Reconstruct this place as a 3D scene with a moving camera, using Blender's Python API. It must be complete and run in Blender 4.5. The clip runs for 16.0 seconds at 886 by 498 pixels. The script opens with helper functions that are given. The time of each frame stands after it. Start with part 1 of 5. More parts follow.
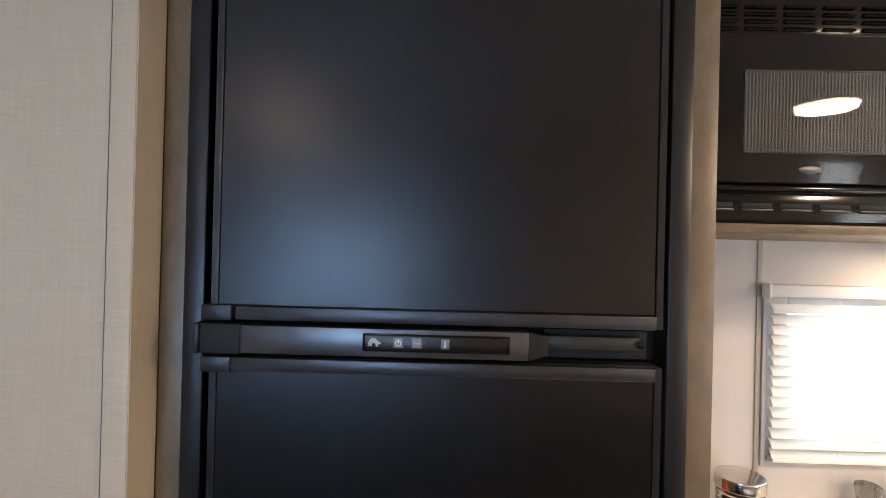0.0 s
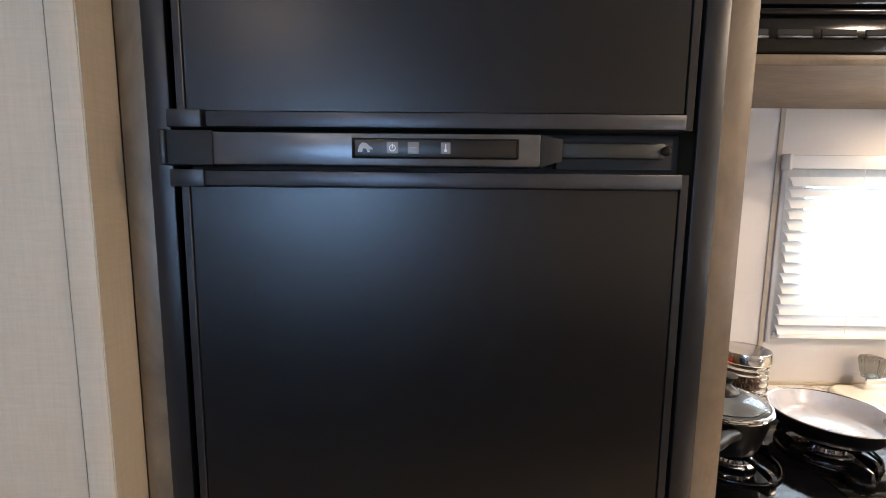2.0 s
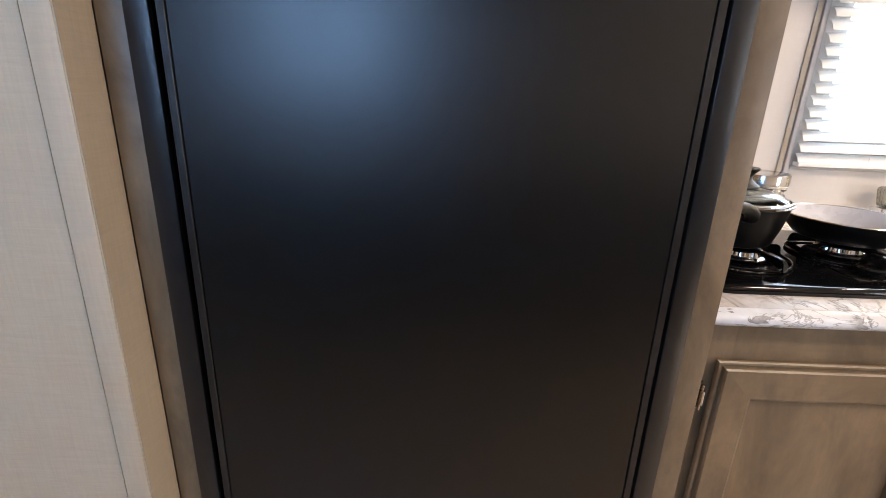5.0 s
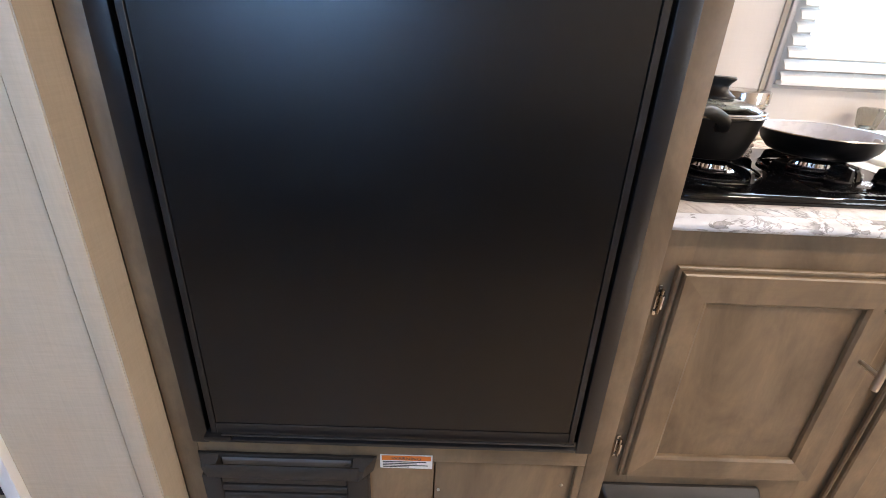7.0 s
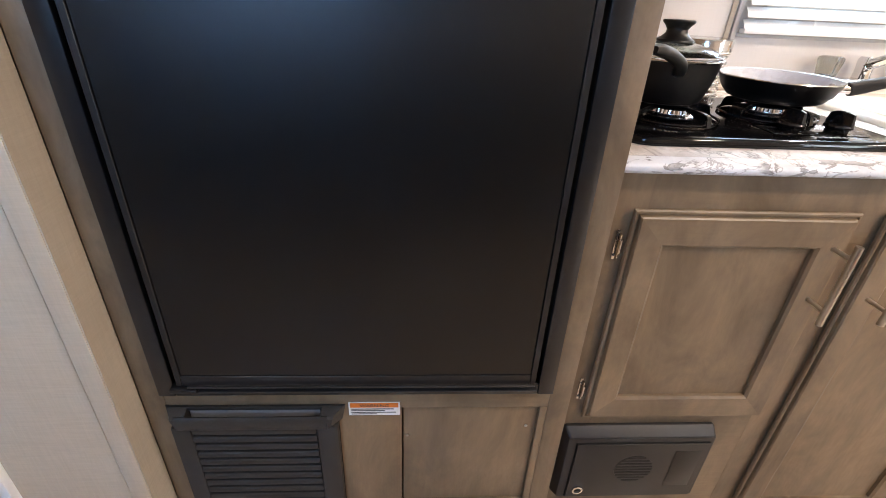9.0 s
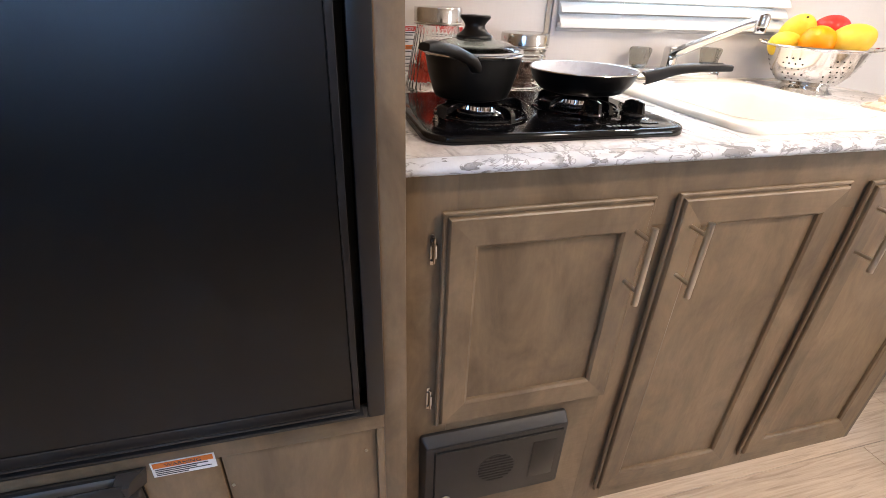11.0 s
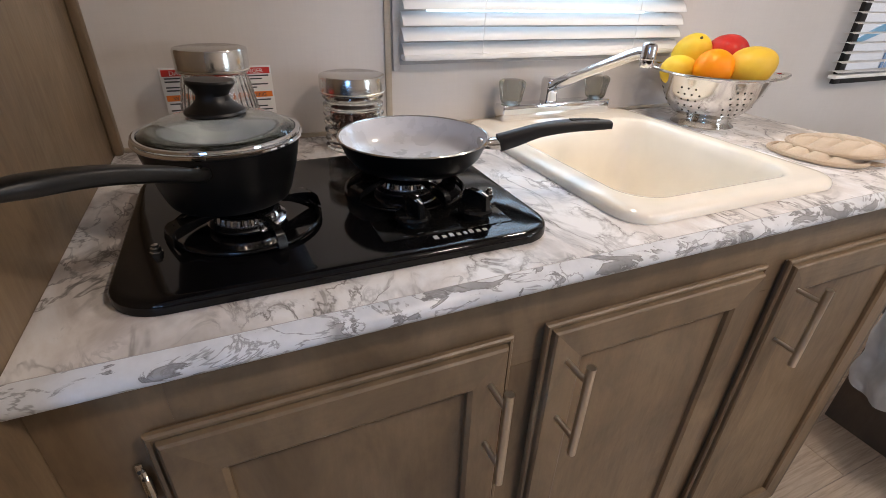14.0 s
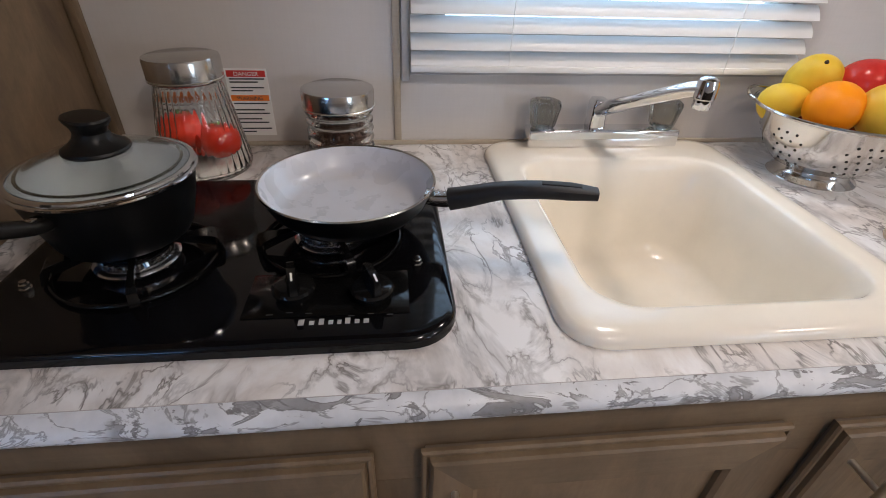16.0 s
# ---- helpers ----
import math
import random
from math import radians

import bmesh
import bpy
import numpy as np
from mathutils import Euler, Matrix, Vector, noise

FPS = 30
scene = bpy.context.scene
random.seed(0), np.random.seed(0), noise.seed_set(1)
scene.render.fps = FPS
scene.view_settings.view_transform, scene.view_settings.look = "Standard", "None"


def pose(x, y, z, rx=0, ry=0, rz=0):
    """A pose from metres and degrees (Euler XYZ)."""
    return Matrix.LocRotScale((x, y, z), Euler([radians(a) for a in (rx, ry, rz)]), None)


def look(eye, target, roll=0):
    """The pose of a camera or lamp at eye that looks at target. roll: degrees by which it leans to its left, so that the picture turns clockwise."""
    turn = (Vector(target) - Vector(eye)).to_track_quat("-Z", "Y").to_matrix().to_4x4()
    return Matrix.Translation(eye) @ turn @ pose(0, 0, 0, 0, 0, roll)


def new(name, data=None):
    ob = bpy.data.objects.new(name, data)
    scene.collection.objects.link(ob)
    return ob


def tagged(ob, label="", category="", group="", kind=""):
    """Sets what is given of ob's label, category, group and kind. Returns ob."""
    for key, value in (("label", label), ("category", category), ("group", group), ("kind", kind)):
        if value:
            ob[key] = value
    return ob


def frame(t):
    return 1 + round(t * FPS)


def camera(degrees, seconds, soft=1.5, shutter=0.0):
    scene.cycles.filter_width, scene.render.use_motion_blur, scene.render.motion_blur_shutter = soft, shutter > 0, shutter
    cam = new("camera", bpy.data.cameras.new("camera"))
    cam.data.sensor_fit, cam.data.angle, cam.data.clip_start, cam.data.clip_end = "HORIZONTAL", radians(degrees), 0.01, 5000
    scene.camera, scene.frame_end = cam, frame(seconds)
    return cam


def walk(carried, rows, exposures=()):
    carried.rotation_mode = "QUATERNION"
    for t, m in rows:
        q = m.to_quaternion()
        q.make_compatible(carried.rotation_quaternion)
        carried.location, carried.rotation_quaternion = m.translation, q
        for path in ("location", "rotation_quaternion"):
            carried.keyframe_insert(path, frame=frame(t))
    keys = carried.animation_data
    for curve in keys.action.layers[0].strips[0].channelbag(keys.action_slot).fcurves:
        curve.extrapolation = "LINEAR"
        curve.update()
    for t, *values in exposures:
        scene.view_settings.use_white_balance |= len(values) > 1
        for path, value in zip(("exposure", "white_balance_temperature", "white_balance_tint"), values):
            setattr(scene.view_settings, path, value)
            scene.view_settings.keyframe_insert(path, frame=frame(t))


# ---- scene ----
cam = camera(86.3, 16.0, soft=0.8)
PATH = [
    (0, (0.018, -0.004, 1.531), (-0.014, 1.995, 1.539), 1.4),
    (0.5, (0.018, 0.006, 1.502), (-0.025, 2.005, 1.47), 0.9),
    (1, (0.018, 0.022, 1.467), (-0.017, 2.019, 1.363), 0.5),
    (1.5, (0.02, 0.039, 1.429), (-0.01, 2.03, 1.238), 0.6),
    (2, (0.019, 0.051, 1.387), (-0.006, 2.034, 1.126), 0.6),
    (2.5, (0.016, 0.055, 1.348), (-0.01, 2.031, 1.039), 0.6),
    (3, (0.013, 0.056, 1.314), (-0.009, 2.029, 0.986), 0.4),
    (3.5, (0.015, 0.06, 1.276), (-0.01, 2.027, 0.913), 0.2),
    (4, (0.015, 0.064, 1.23), (-0.009, 2.014, 0.787), 0.7),
    (6.5, (0.032, 0.052, 1.127), (0.047, 1.873, 0.299), 3.2),
    (7, (0.049, 0.043, 1.122), (0.088, 1.848, 0.262), 2.8),
    (7.5, (0.057, 0.033, 1.112), (0.112, 1.818, 0.211), 3.2),
    (8, (0.059, 0.03, 1.109), (0.132, 1.79, 0.162), 3.4),
    (10.3, (0.169, 0.025, 1.082), (0.484, 1.742, 0.105), 1.4),
    (10.5, (0.19, 0.031, 1.084), (0.56, 1.739, 0.111), 1.5),
    (11, (0.239, 0.059, 1.098), (0.719, 1.746, 0.137), 2.3),
    (11.5, (0.306, 0.09, 1.098), (0.848, 1.767, 0.153), 2.3),
    (12, (0.352, 0.109, 1.107), (0.952, 1.773, 0.172), 2.3),
    (12.5, (0.391, 0.113, 1.121), (1.032, 1.774, 0.209), 1.7),
    (13, (0.427, 0.156, 1.127), (1.137, 1.783, 0.204), 2.0),
    (13.5, (0.477, 0.235, 1.127), (1.214, 1.84, 0.189), 2.0),
    (14, (0.523, 0.314, 1.155), (1.237, 1.904, 0.175), 1.8),
    (14.5, (0.567, 0.37, 1.168), (1.237, 1.948, 0.138), 1.7),
    (15, (0.649, 0.397, 1.186), (1.191, 1.993, 0.109), 2.0),
    (15.5, (0.725, 0.419, 1.204), (1.072, 2.042, 0.087), 2.3),
    (16, (0.791, 0.398, 1.217), (0.987, 2.046, 0.101), 2.1),
]
EXPOSURES = [(0.0, 0.10, 7900, 18), (2.0, 0.10, 7650, 17), (4.0, 0.15, 7300, 17), (7.5, 0.45, 7000, 17), (10.5, 0.42, 6800, 17), (12.0, -0.15, 6750, 17), (13.0, -0.48, 6700, 17), (14.0, -0.60, 6550, 16), (15.5, -0.88, 6350, 16), (16.0, -1.05, 6250, 16)]
walk(cam, [(t, look(eye, target, roll)) for t, eye, target, roll in PATH],
     exposures=EXPOSURES)
# ---------------------------------------------------------------- world, lights
world = bpy.data.worlds.new("world")
scene.world = world
world.use_nodes = True
wn = world.node_tree.nodes
sky = wn.new("ShaderNodeTexSky")
sky.sky_type, sky.sun_disc, sky.sun_elevation, sky.sun_rotation = "NISHITA", False, radians(40), radians(126)
wn["Background"].inputs[1].default_value = 0.15
world.node_tree.links.new(sky.outputs[0], wn["Background"].inputs[0])
sun = new("sun", bpy.data.lights.new("sun", "SUN"))
sun.data.energy, sun.data.angle, sun.data.color = 5.0, radians(0.5), (1.0, 0.95, 0.88)
sun.matrix_world = look((0, 0, 0), (-0.62, 0.45, -0.64))


# round ceiling lamps, and daylight that comes in through the window openings
CEILING_LAMPS = [(1.30, -0.08, 15.0), (2.45, -0.12, 15.0), (-0.66, -0.82, 2.2)]
for lx, ly, watts in CEILING_LAMPS:
    lamp = new("ceiling_lamp_light", bpy.data.lights.new("ceiling_lamp_light", "AREA"))
    lamp.data.shape, lamp.data.size, lamp.data.energy, lamp.data.color = "DISK", 0.17, watts, (1.0, 0.87, 0.73)
    lamp.matrix_world = look((lx, ly, 2.050), (lx, ly, 0))
SHELF_LAMP = (1.22, 0.98)
lamp = new("under_cabinet_light", bpy.data.lights.new("under_cabinet_light", "AREA"))
lamp.data.shape, lamp.data.size, lamp.data.energy, lamp.data.color = "DISK", 0.08, 3.6, (1.0, 0.88, 0.74)
lamp.matrix_world = look((*SHELF_LAMP, 1.562), (*SHELF_LAMP, 0))
for name, wx, wy, wz, w, h, to, watts, tone in (
        ("daylight_kitchen", 1.15, 1.262, 1.26, 0.60, 0.36, -1, 5.0, (0.55, 0.79, 1.0)),
        ("daylight_behind", -0.54, -1.205, 1.415, 0.66, 0.47, 1, 10.5, (0.25, 0.54, 1.0)),
        ("daylight_door", 2.65, -1.205, 1.25, 0.70, 0.70, 1, 14.0, (0.72, 0.87, 1.0))):
    lamp = new(name, bpy.data.lights.new(name, "AREA"))
    lamp.data.shape, lamp.data.size, lamp.data.size_y, lamp.data.energy, lamp.data.color = "RECTANGLE", w, h, watts, tone
    lamp.matrix_world = look((wx, wy, wz), (wx, wy + to, wz))


# ---------------------------------------------------------------- materials
def nodes_of(name):
    m = bpy.data.materials.new(name)
    m.use_nodes = True
    nt = m.node_tree
    return m, nt, nt.nodes["Principled BSDF"]


def ramp(nt, fac, stops):
    r = nt.nodes.new("ShaderNodeValToRGB")
    while len(r.color_ramp.elements) < len(stops):
        r.color_ramp.elements.new(0.5)
    for e, (p, c) in zip(r.color_ramp.elements, stops):
        e.position, e.color = p, (*c, 1) if len(c) == 3 else c
    nt.links.new(fac, r.inputs[0])
    return r.outputs[0]


def tex(nt, kind, scale, stretch=(1, 1, 1), detail=4.0, rough=0.55, distort=0.0, random_shift=False):
    co = nt.nodes.new("ShaderNodeTexCoord")
    mp = nt.nodes.new("ShaderNodeMapping")
    mp.inputs["Scale"].default_value = stretch
    nt.links.new(co.outputs["Object"], mp.inputs["Vector"])
    if random_shift:
        info = nt.nodes.new("ShaderNodeObjectInfo")
        mul = nt.nodes.new("ShaderNodeMath")
        mul.operation = "MULTIPLY"
        mul.inputs[1].default_value = 17.0
        nt.links.new(info.outputs["Random"], mul.inputs[0])
        nt.links.new(mul.outputs[0], mp.inputs["Location"])
    n = nt.nodes.new(kind)
    n.inputs["Scale"].default_value = scale
    if kind == "ShaderNodeTexNoise":
        n.inputs["Detail"].default_value, n.inputs["Roughness"].default_value, n.inputs["Distortion"].default_value = detail, rough, distort
    nt.links.new(mp.outputs[0], n.inputs["Vector"])
    return n


def bump(nt, bsdf, height, strength, distance=0.001):
    b = nt.nodes.new("ShaderNodeBump")
    b.inputs["Strength"].default_value, b.inputs["Distance"].default_value = strength, distance
    nt.links.new(height, b.inputs["Height"])
    nt.links.new(b.outputs[0], bsdf.inputs["Normal"])


def mixed(nt, fac, a, b, mode="MIX"):
    m = nt.nodes.new("ShaderNodeMix")
    m.data_type, m.blend_type = "RGBA", mode
    for value, slot in ((fac, m.inputs[0]), (a, m.inputs[6]), (b, m.inputs[7])):
        if isinstance(value, (int, float)):
            slot.default_value = value
        elif isinstance(value, tuple):
            slot.default_value = (*value, 1)
        else:
            nt.links.new(value, slot)
    return m.outputs[2]


def surf(name, color, rough, metal=0.0, var=0.12, scale=18, bumps=0.0, fine=300, coat=0.0, rvar=0.06, spec=0.5):
    """A plain painted, moulded or cast surface: cloudy tone, fine relief, uneven gloss."""
    m, nt, p = nodes_of(name)
    cloud = tex(nt, "ShaderNodeTexNoise", scale, detail=5)
    lo, hi = tuple(c * (1 - var) for c in color), tuple(min(1, c * (1 + var)) for c in color)
    nt.links.new(ramp(nt, cloud.outputs[0], [(0.3, lo), (0.7, hi)]), p.inputs["Base Color"])
    r = nt.nodes.new("ShaderNodeMapRange")
    r.inputs[3].default_value, r.inputs[4].default_value = max(0.02, rough - rvar), min(1, rough + rvar)
    nt.links.new(cloud.outputs[0], r.inputs[0])
    nt.links.new(r.outputs[0], p.inputs["Roughness"])
    p.inputs["Metallic"].default_value = metal
    p.inputs["Coat Weight"].default_value = coat
    p.inputs["Specular IOR Level"].default_value = spec
    if bumps:
        bump(nt, p, tex(nt, "ShaderNodeTexNoise", fine, detail=3).outputs[0], bumps)
    return m


def wood(name, dark, light, rough, axis=2):
    """Stained wood: blotchy stain with fine grain along one axis."""
    m, nt, p = nodes_of(name)
    st = [17, 17, 17]
    st[axis] = 1.9
    grain = tex(nt, "ShaderNodeTexNoise", 9, tuple(st), 8, 0.62, 0.4, True)
    blot = tex(nt, "ShaderNodeTexNoise", 9, (1, 1, 0.5), 6, 0.68, 0.5, True)
    a = ramp(nt, blot.outputs[0], [(0.28, dark), (0.72, light)])
    g = ramp(nt, grain.outputs[0], [(0.3, (0.90, 0.89, 0.885)), (0.65, (1.0, 1.0, 1.0))])
    nt.links.new(mixed(nt, 0.8, a, g, "MULTIPLY"), p.inputs["Base Color"])
    nt.links.new(ramp(nt, grain.outputs[0], [(0.2, (rough + 0.1,) * 3), (0.8, (rough - 0.06,) * 3)]), p.inputs["Roughness"])
    bump(nt, p, grain.outputs[0], 0.12, 0.0006)
    return m


WOOD = wood("cabinet_wood", (0.097, 0.064, 0.036), (0.268, 0.182, 0.104), 0.38)
WOOD_H = wood("cabinet_wood_rail", (0.110, 0.074, 0.042), (0.253, 0.175, 0.102), 0.38, 0)
WOOD_EDGE = wood("cabinet_edge", (0.090, 0.070, 0.054), (0.16, 0.125, 0.096), 0.45)


def wallboard(name, color, weave=0.35):
    """Vinyl-faced wallboard printed and embossed like linen."""
    m, nt, p = nodes_of(name)
    v = tex(nt, "ShaderNodeTexNoise", 34, (6, 6, 0.4), 6, 0.75, 0.8)
    h = tex(nt, "ShaderNodeTexNoise", 34, (0.5, 0.5, 6), 6, 0.75, 0.8)
    cloud = tex(nt, "ShaderNodeTexNoise", 5, detail=3)
    add = nt.nodes.new("ShaderNodeMath")
    nt.links.new(v.outputs[0], add.inputs[0])
    nt.links.new(h.outputs[0], add.inputs[1])
    half = nt.nodes.new("ShaderNodeMath")
    half.operation = "MULTIPLY"
    half.inputs[1].default_value = 0.5
    nt.links.new(add.outputs[0], half.inputs[0])
    k = 0.34 * weave
    c1 = ramp(nt, half.outputs[0], [(0.36, tuple(c * (1 - k) for c in color)), (0.6, tuple(min(1, c * (1 + 0.35 * k)) for c in color))])
    c2 = ramp(nt, cloud.outputs[0], [(0.3, (0.95, 0.945, 0.94)), (0.7, (1, 1, 1))])
    nt.links.new(mixed(nt, 1.0, c1, c2, "MULTIPLY"), p.inputs["Base Color"])
    p.inputs["Roughness"].default_value = 0.55
    bump(nt, p, half.outputs[0], 0.25 * weave, 0.0008)
    return m


LINEN = wallboard("linen_wallboard", (0.58, 0.457, 0.322), 0.30)
WALL = wallboard("plain_wallboard", (0.60, 0.56, 0.52), 0.10)
TRIM = wallboard("wall_trim", (0.45, 0.385, 0.30), 0.3)
CEILING = surf("ceiling_panel", (0.84, 0.82, 0.78), 0.6, var=0.03)


def laminate():
    """Marble-look laminate: white clouds, beige-grey patches, broken dark veins along one slanting way, grey flakes."""
    m, nt, p = nodes_of("marble_laminate")
    slant = (1.0, 0.55, 1.0)

    def ridge(scale, detail, distort, lo, shift):
        n = tex(nt, "ShaderNodeTexNoise", scale, slant, detail, 0.58, distort)
        n.inputs["Vector"].links[0].from_node.inputs["Location"].default_value = (shift, shift * 0.7, 0)
        n.inputs["Vector"].links[0].from_node.inputs["Rotation"].default_value = (0, 0, radians(24))
        a = nt.nodes.new("ShaderNodeMath")
        a.operation = "SUBTRACT"
        a.inputs[1].default_value = 0.5
        nt.links.new(n.outputs[0], a.inputs[0])
        b = nt.nodes.new("ShaderNodeMath")
        b.operation = "ABSOLUTE"
        nt.links.new(a.outputs[0], b.inputs[0])
        return ramp(nt, b.outputs[0], [(0.0, (1, 1, 1)), (lo, (0.6, 0.6, 0.6)), (lo * 2.2, (0, 0, 0))])

    def gate(line, scale, a, b, shift):
        g = tex(nt, "ShaderNodeTexNoise", scale, detail=3)
        g.inputs["Vector"].links[0].from_node.inputs["Location"].default_value = (shift, -shift, 0)
        return mixed(nt, 1.0, line, ramp(nt, g.outputs[0], [(a, (0, 0, 0)), (b, (1, 1, 1))]), "MULTIPLY")

    v1 = gate(ridge(11, 5, 0.6, 0.008, 3.0), 11, 0.40, 0.55, 1.0)
    v2 = gate(ridge(21, 5, 0.7, 0.011, 9.0), 12, 0.43, 0.58, 5.0)
    veins = mixed(nt, 1.0, v1, v2, "LIGHTEN")
    # soft grey shading beside the veins
    soft = mixed(nt, 1.0, gate(ridge(11, 5, 0.6, 0.034, 3.0), 9, 0.42, 0.58, 7.0), gate(ridge(21, 5, 0.7, 0.036, 9.0), 12, 0.46, 0.60, 4.0), "LIGHTEN")
    cloud = tex(nt, "ShaderNodeTexNoise", 12, slant, 6, 0.6, 0.6)
    base = ramp(nt, cloud.outputs[0], [(0.34, (0.54, 0.49, 0.455)), (0.46, (0.71, 0.67, 0.64)), (0.57, (0.80, 0.785, 0.775))])
    k = nt.nodes.new("ShaderNodeMath")
    k.operation = "MULTIPLY"
    k.inputs[1].default_value = 0.75
    nt.links.new(soft, k.inputs[0])
    toned = mixed(nt, k.outputs[0], base, (0.40, 0.375, 0.36))
    tone = tex(nt, "ShaderNodeTexNoise", 30)
    vc = ramp(nt, tone.outputs[0], [(0.35, (0.13, 0.117, 0.110)), (0.65, (0.33, 0.30, 0.28))])
    nt.links.new(mixed(nt, veins, toned, vc), p.inputs["Base Color"])
    p.inputs["Roughness"].default_value = 0.44
    bump(nt, p, tex(nt, "ShaderNodeTexNoise", 420, detail=2).outputs[0], 0.08, 0.0005)
    return m


def edge_laminate():
    """The rolled edge strip: bluish white with flat grey flakes in darker outlines."""
    m, nt, p = nodes_of("edge_laminate")
    flake = tex(nt, "ShaderNodeTexNoise", 40, (0.45, 1.0, 1.1), 6, 0.60, 1.2)
    where = tex(nt, "ShaderNodeTexNoise", 12, detail=2)
    body = ramp(nt, flake.outputs[0], [(0.535, (0, 0, 0)), (0.565, (1, 1, 1))])
    rim = ramp(nt, flake.outputs[0], [(0.540, (0, 0, 0)), (0.560, (0.7, 0.7, 0.7)), (0.572, (0.7, 0.7, 0.7)), (0.600, (0, 0, 0))])
    here = ramp(nt, where.outputs[0], [(0.38, (0, 0, 0)), (0.43, (1, 1, 1))])
    cloud = tex(nt, "ShaderNodeTexNoise", 20, detail=5)
    base = ramp(nt, cloud.outputs[0], [(0.35, (0.52, 0.53, 0.545)), (0.6, (0.69, 0.70, 0.715))])
    grey = ramp(nt, cloud.outputs[0], [(0.35, (0.22, 0.218, 0.222)), (0.65, (0.38, 0.375, 0.38))])
    c = mixed(nt, mixed(nt, 1.0, body, here, "MULTIPLY"), base, grey)
    thin = tex(nt, "ShaderNodeTexNoise", 19, (0.7, 1.0, 1.2), 5, 0.58, 0.9)
    off = nt.nodes.new("ShaderNodeMath")
    off.operation = "SUBTRACT"
    off.inputs[1].default_value = 0.5
    nt.links.new(thin.outputs[0], off.inputs[0])
    near = nt.nodes.new("ShaderNodeMath")
    near.operation = "ABSOLUTE"
    nt.links.new(off.outputs[0], near.inputs[0])
    vein = ramp(nt, near.outputs[0], [(0.0, (0.8, 0.8, 0.8)), (0.010, (0.6, 0.6, 0.6)), (0.022, (0, 0, 0))])
    c = mixed(nt, vein, c, (0.22, 0.215, 0.215))
    nt.links.new(mixed(nt, mixed(nt, 1.0, rim, here, "MULTIPLY"), c, (0.14, 0.135, 0.135)), p.inputs["Base Color"])
    p.inputs["Roughness"].default_value = 0.40
    return m


MARBLE = laminate()
EDGE = edge_laminate()
BLACK_PANEL = surf("black_door_panel", (0.0012, 0.0019, 0.0028), 0.30, var=0.1, bumps=0.03, fine=900, rvar=0.02, spec=0.58)
BLACK_TRIM = surf("black_moulded_trim", (0.009, 0.009, 0.010), 0.34, bumps=0.04, fine=600)
BLACK_GLOSS = surf("black_gloss_plastic", (0.007, 0.007, 0.007), 0.12, rvar=0.03, spec=0.3)
BLACK_DEEP = surf("black_gasket", (0.004, 0.004, 0.004), 0.7)
GREY_BLACK = surf("charcoal_plastic", (0.024, 0.0215, 0.0195), 0.48, bumps=0.15, fine=900)
GUNMETAL = surf("dark_satin_metal", (0.058, 0.060, 0.066), 0.33, metal=0.7, rvar=0.04)
ENAMEL = surf("black_enamel", (0.003, 0.003, 0.0036), 0.08, rvar=0.02, bumps=0.012, fine=60, spec=0.34)
IRON = surf("black_enamelled_steel", (0.004, 0.004, 0.004), 0.18, rvar=0.04, spec=0.24)
CHROME = surf("chrome", (0.75, 0.76, 0.78), 0.06, metal=1.0, var=0.03, rvar=0.02)
STEEL = surf("brushed_steel", (0.60, 0.575, 0.54), 0.17, metal=1.0, var=0.06, rvar=0.05)
NICKEL = surf("satin_nickel", (0.60, 0.56, 0.50), 0.30, metal=1.0, var=0.05)
ALU = surf("burner_aluminium", (0.72, 0.74, 0.78), 0.2, metal=1.0)
PLATE_DULL = surf("dull_black_plate", (0.004, 0.004, 0.004), 0.14, spec=0.30)
SINK = surf("bisque_acrylic", (0.845, 0.775, 0.655), 0.16, var=0.03, coat=0.25, rvar=0.03)
WHITE = surf("white_plastic", (0.80, 0.79, 0.76), 0.4, var=0.03)
LABEL_WHITE = surf("label_white", (0.78, 0.77, 0.74), 0.45, var=0.02)
LABEL_RED = surf("label_red", (0.55, 0.03, 0.025), 0.45, var=0.04)
LABEL_ORANGE = surf("label_orange", (0.75, 0.19, 0.02), 0.45, var=0.04)
LABEL_INK = surf("label_ink", (0.05, 0.05, 0.055), 0.5, var=0.05)
LABEL_DIM = surf("worn_print_grey", (0.03, 0.03, 0.03), 0.5, var=0.1)
KEY_GREY = surf("touch_key_grey", (0.20, 0.20, 0.20), 0.4, var=0.08)
SATIN_BAR = surf("brushed_dark_bar", (0.13, 0.135, 0.145), 0.30, metal=0.85, rvar=0.04)
LABEL_GREY = surf("label_print_grey", (0.38, 0.38, 0.38), 0.5, var=0.05)


def glass(name, tint=(1, 1, 1), rough=0.0, ior=1.45):
    m, nt, p = nodes_of(name)
    p.inputs["Base Color"].default_value = (*tint, 1)
    p.inputs["Transmission Weight"].default_value = 1.0
    p.inputs["Roughness"].default_value = rough
    p.inputs["IOR"].default_value = ior
    smear = tex(nt, "ShaderNodeTexNoise", 30)
    bump(nt, p, smear.outputs[0], 0.02, 0.0004)
    return m


GLASS = glass("clear_glass")
GLASS_PANE = glass("window_glass", (0.96, 0.98, 1.0), 0.0, 1.2)


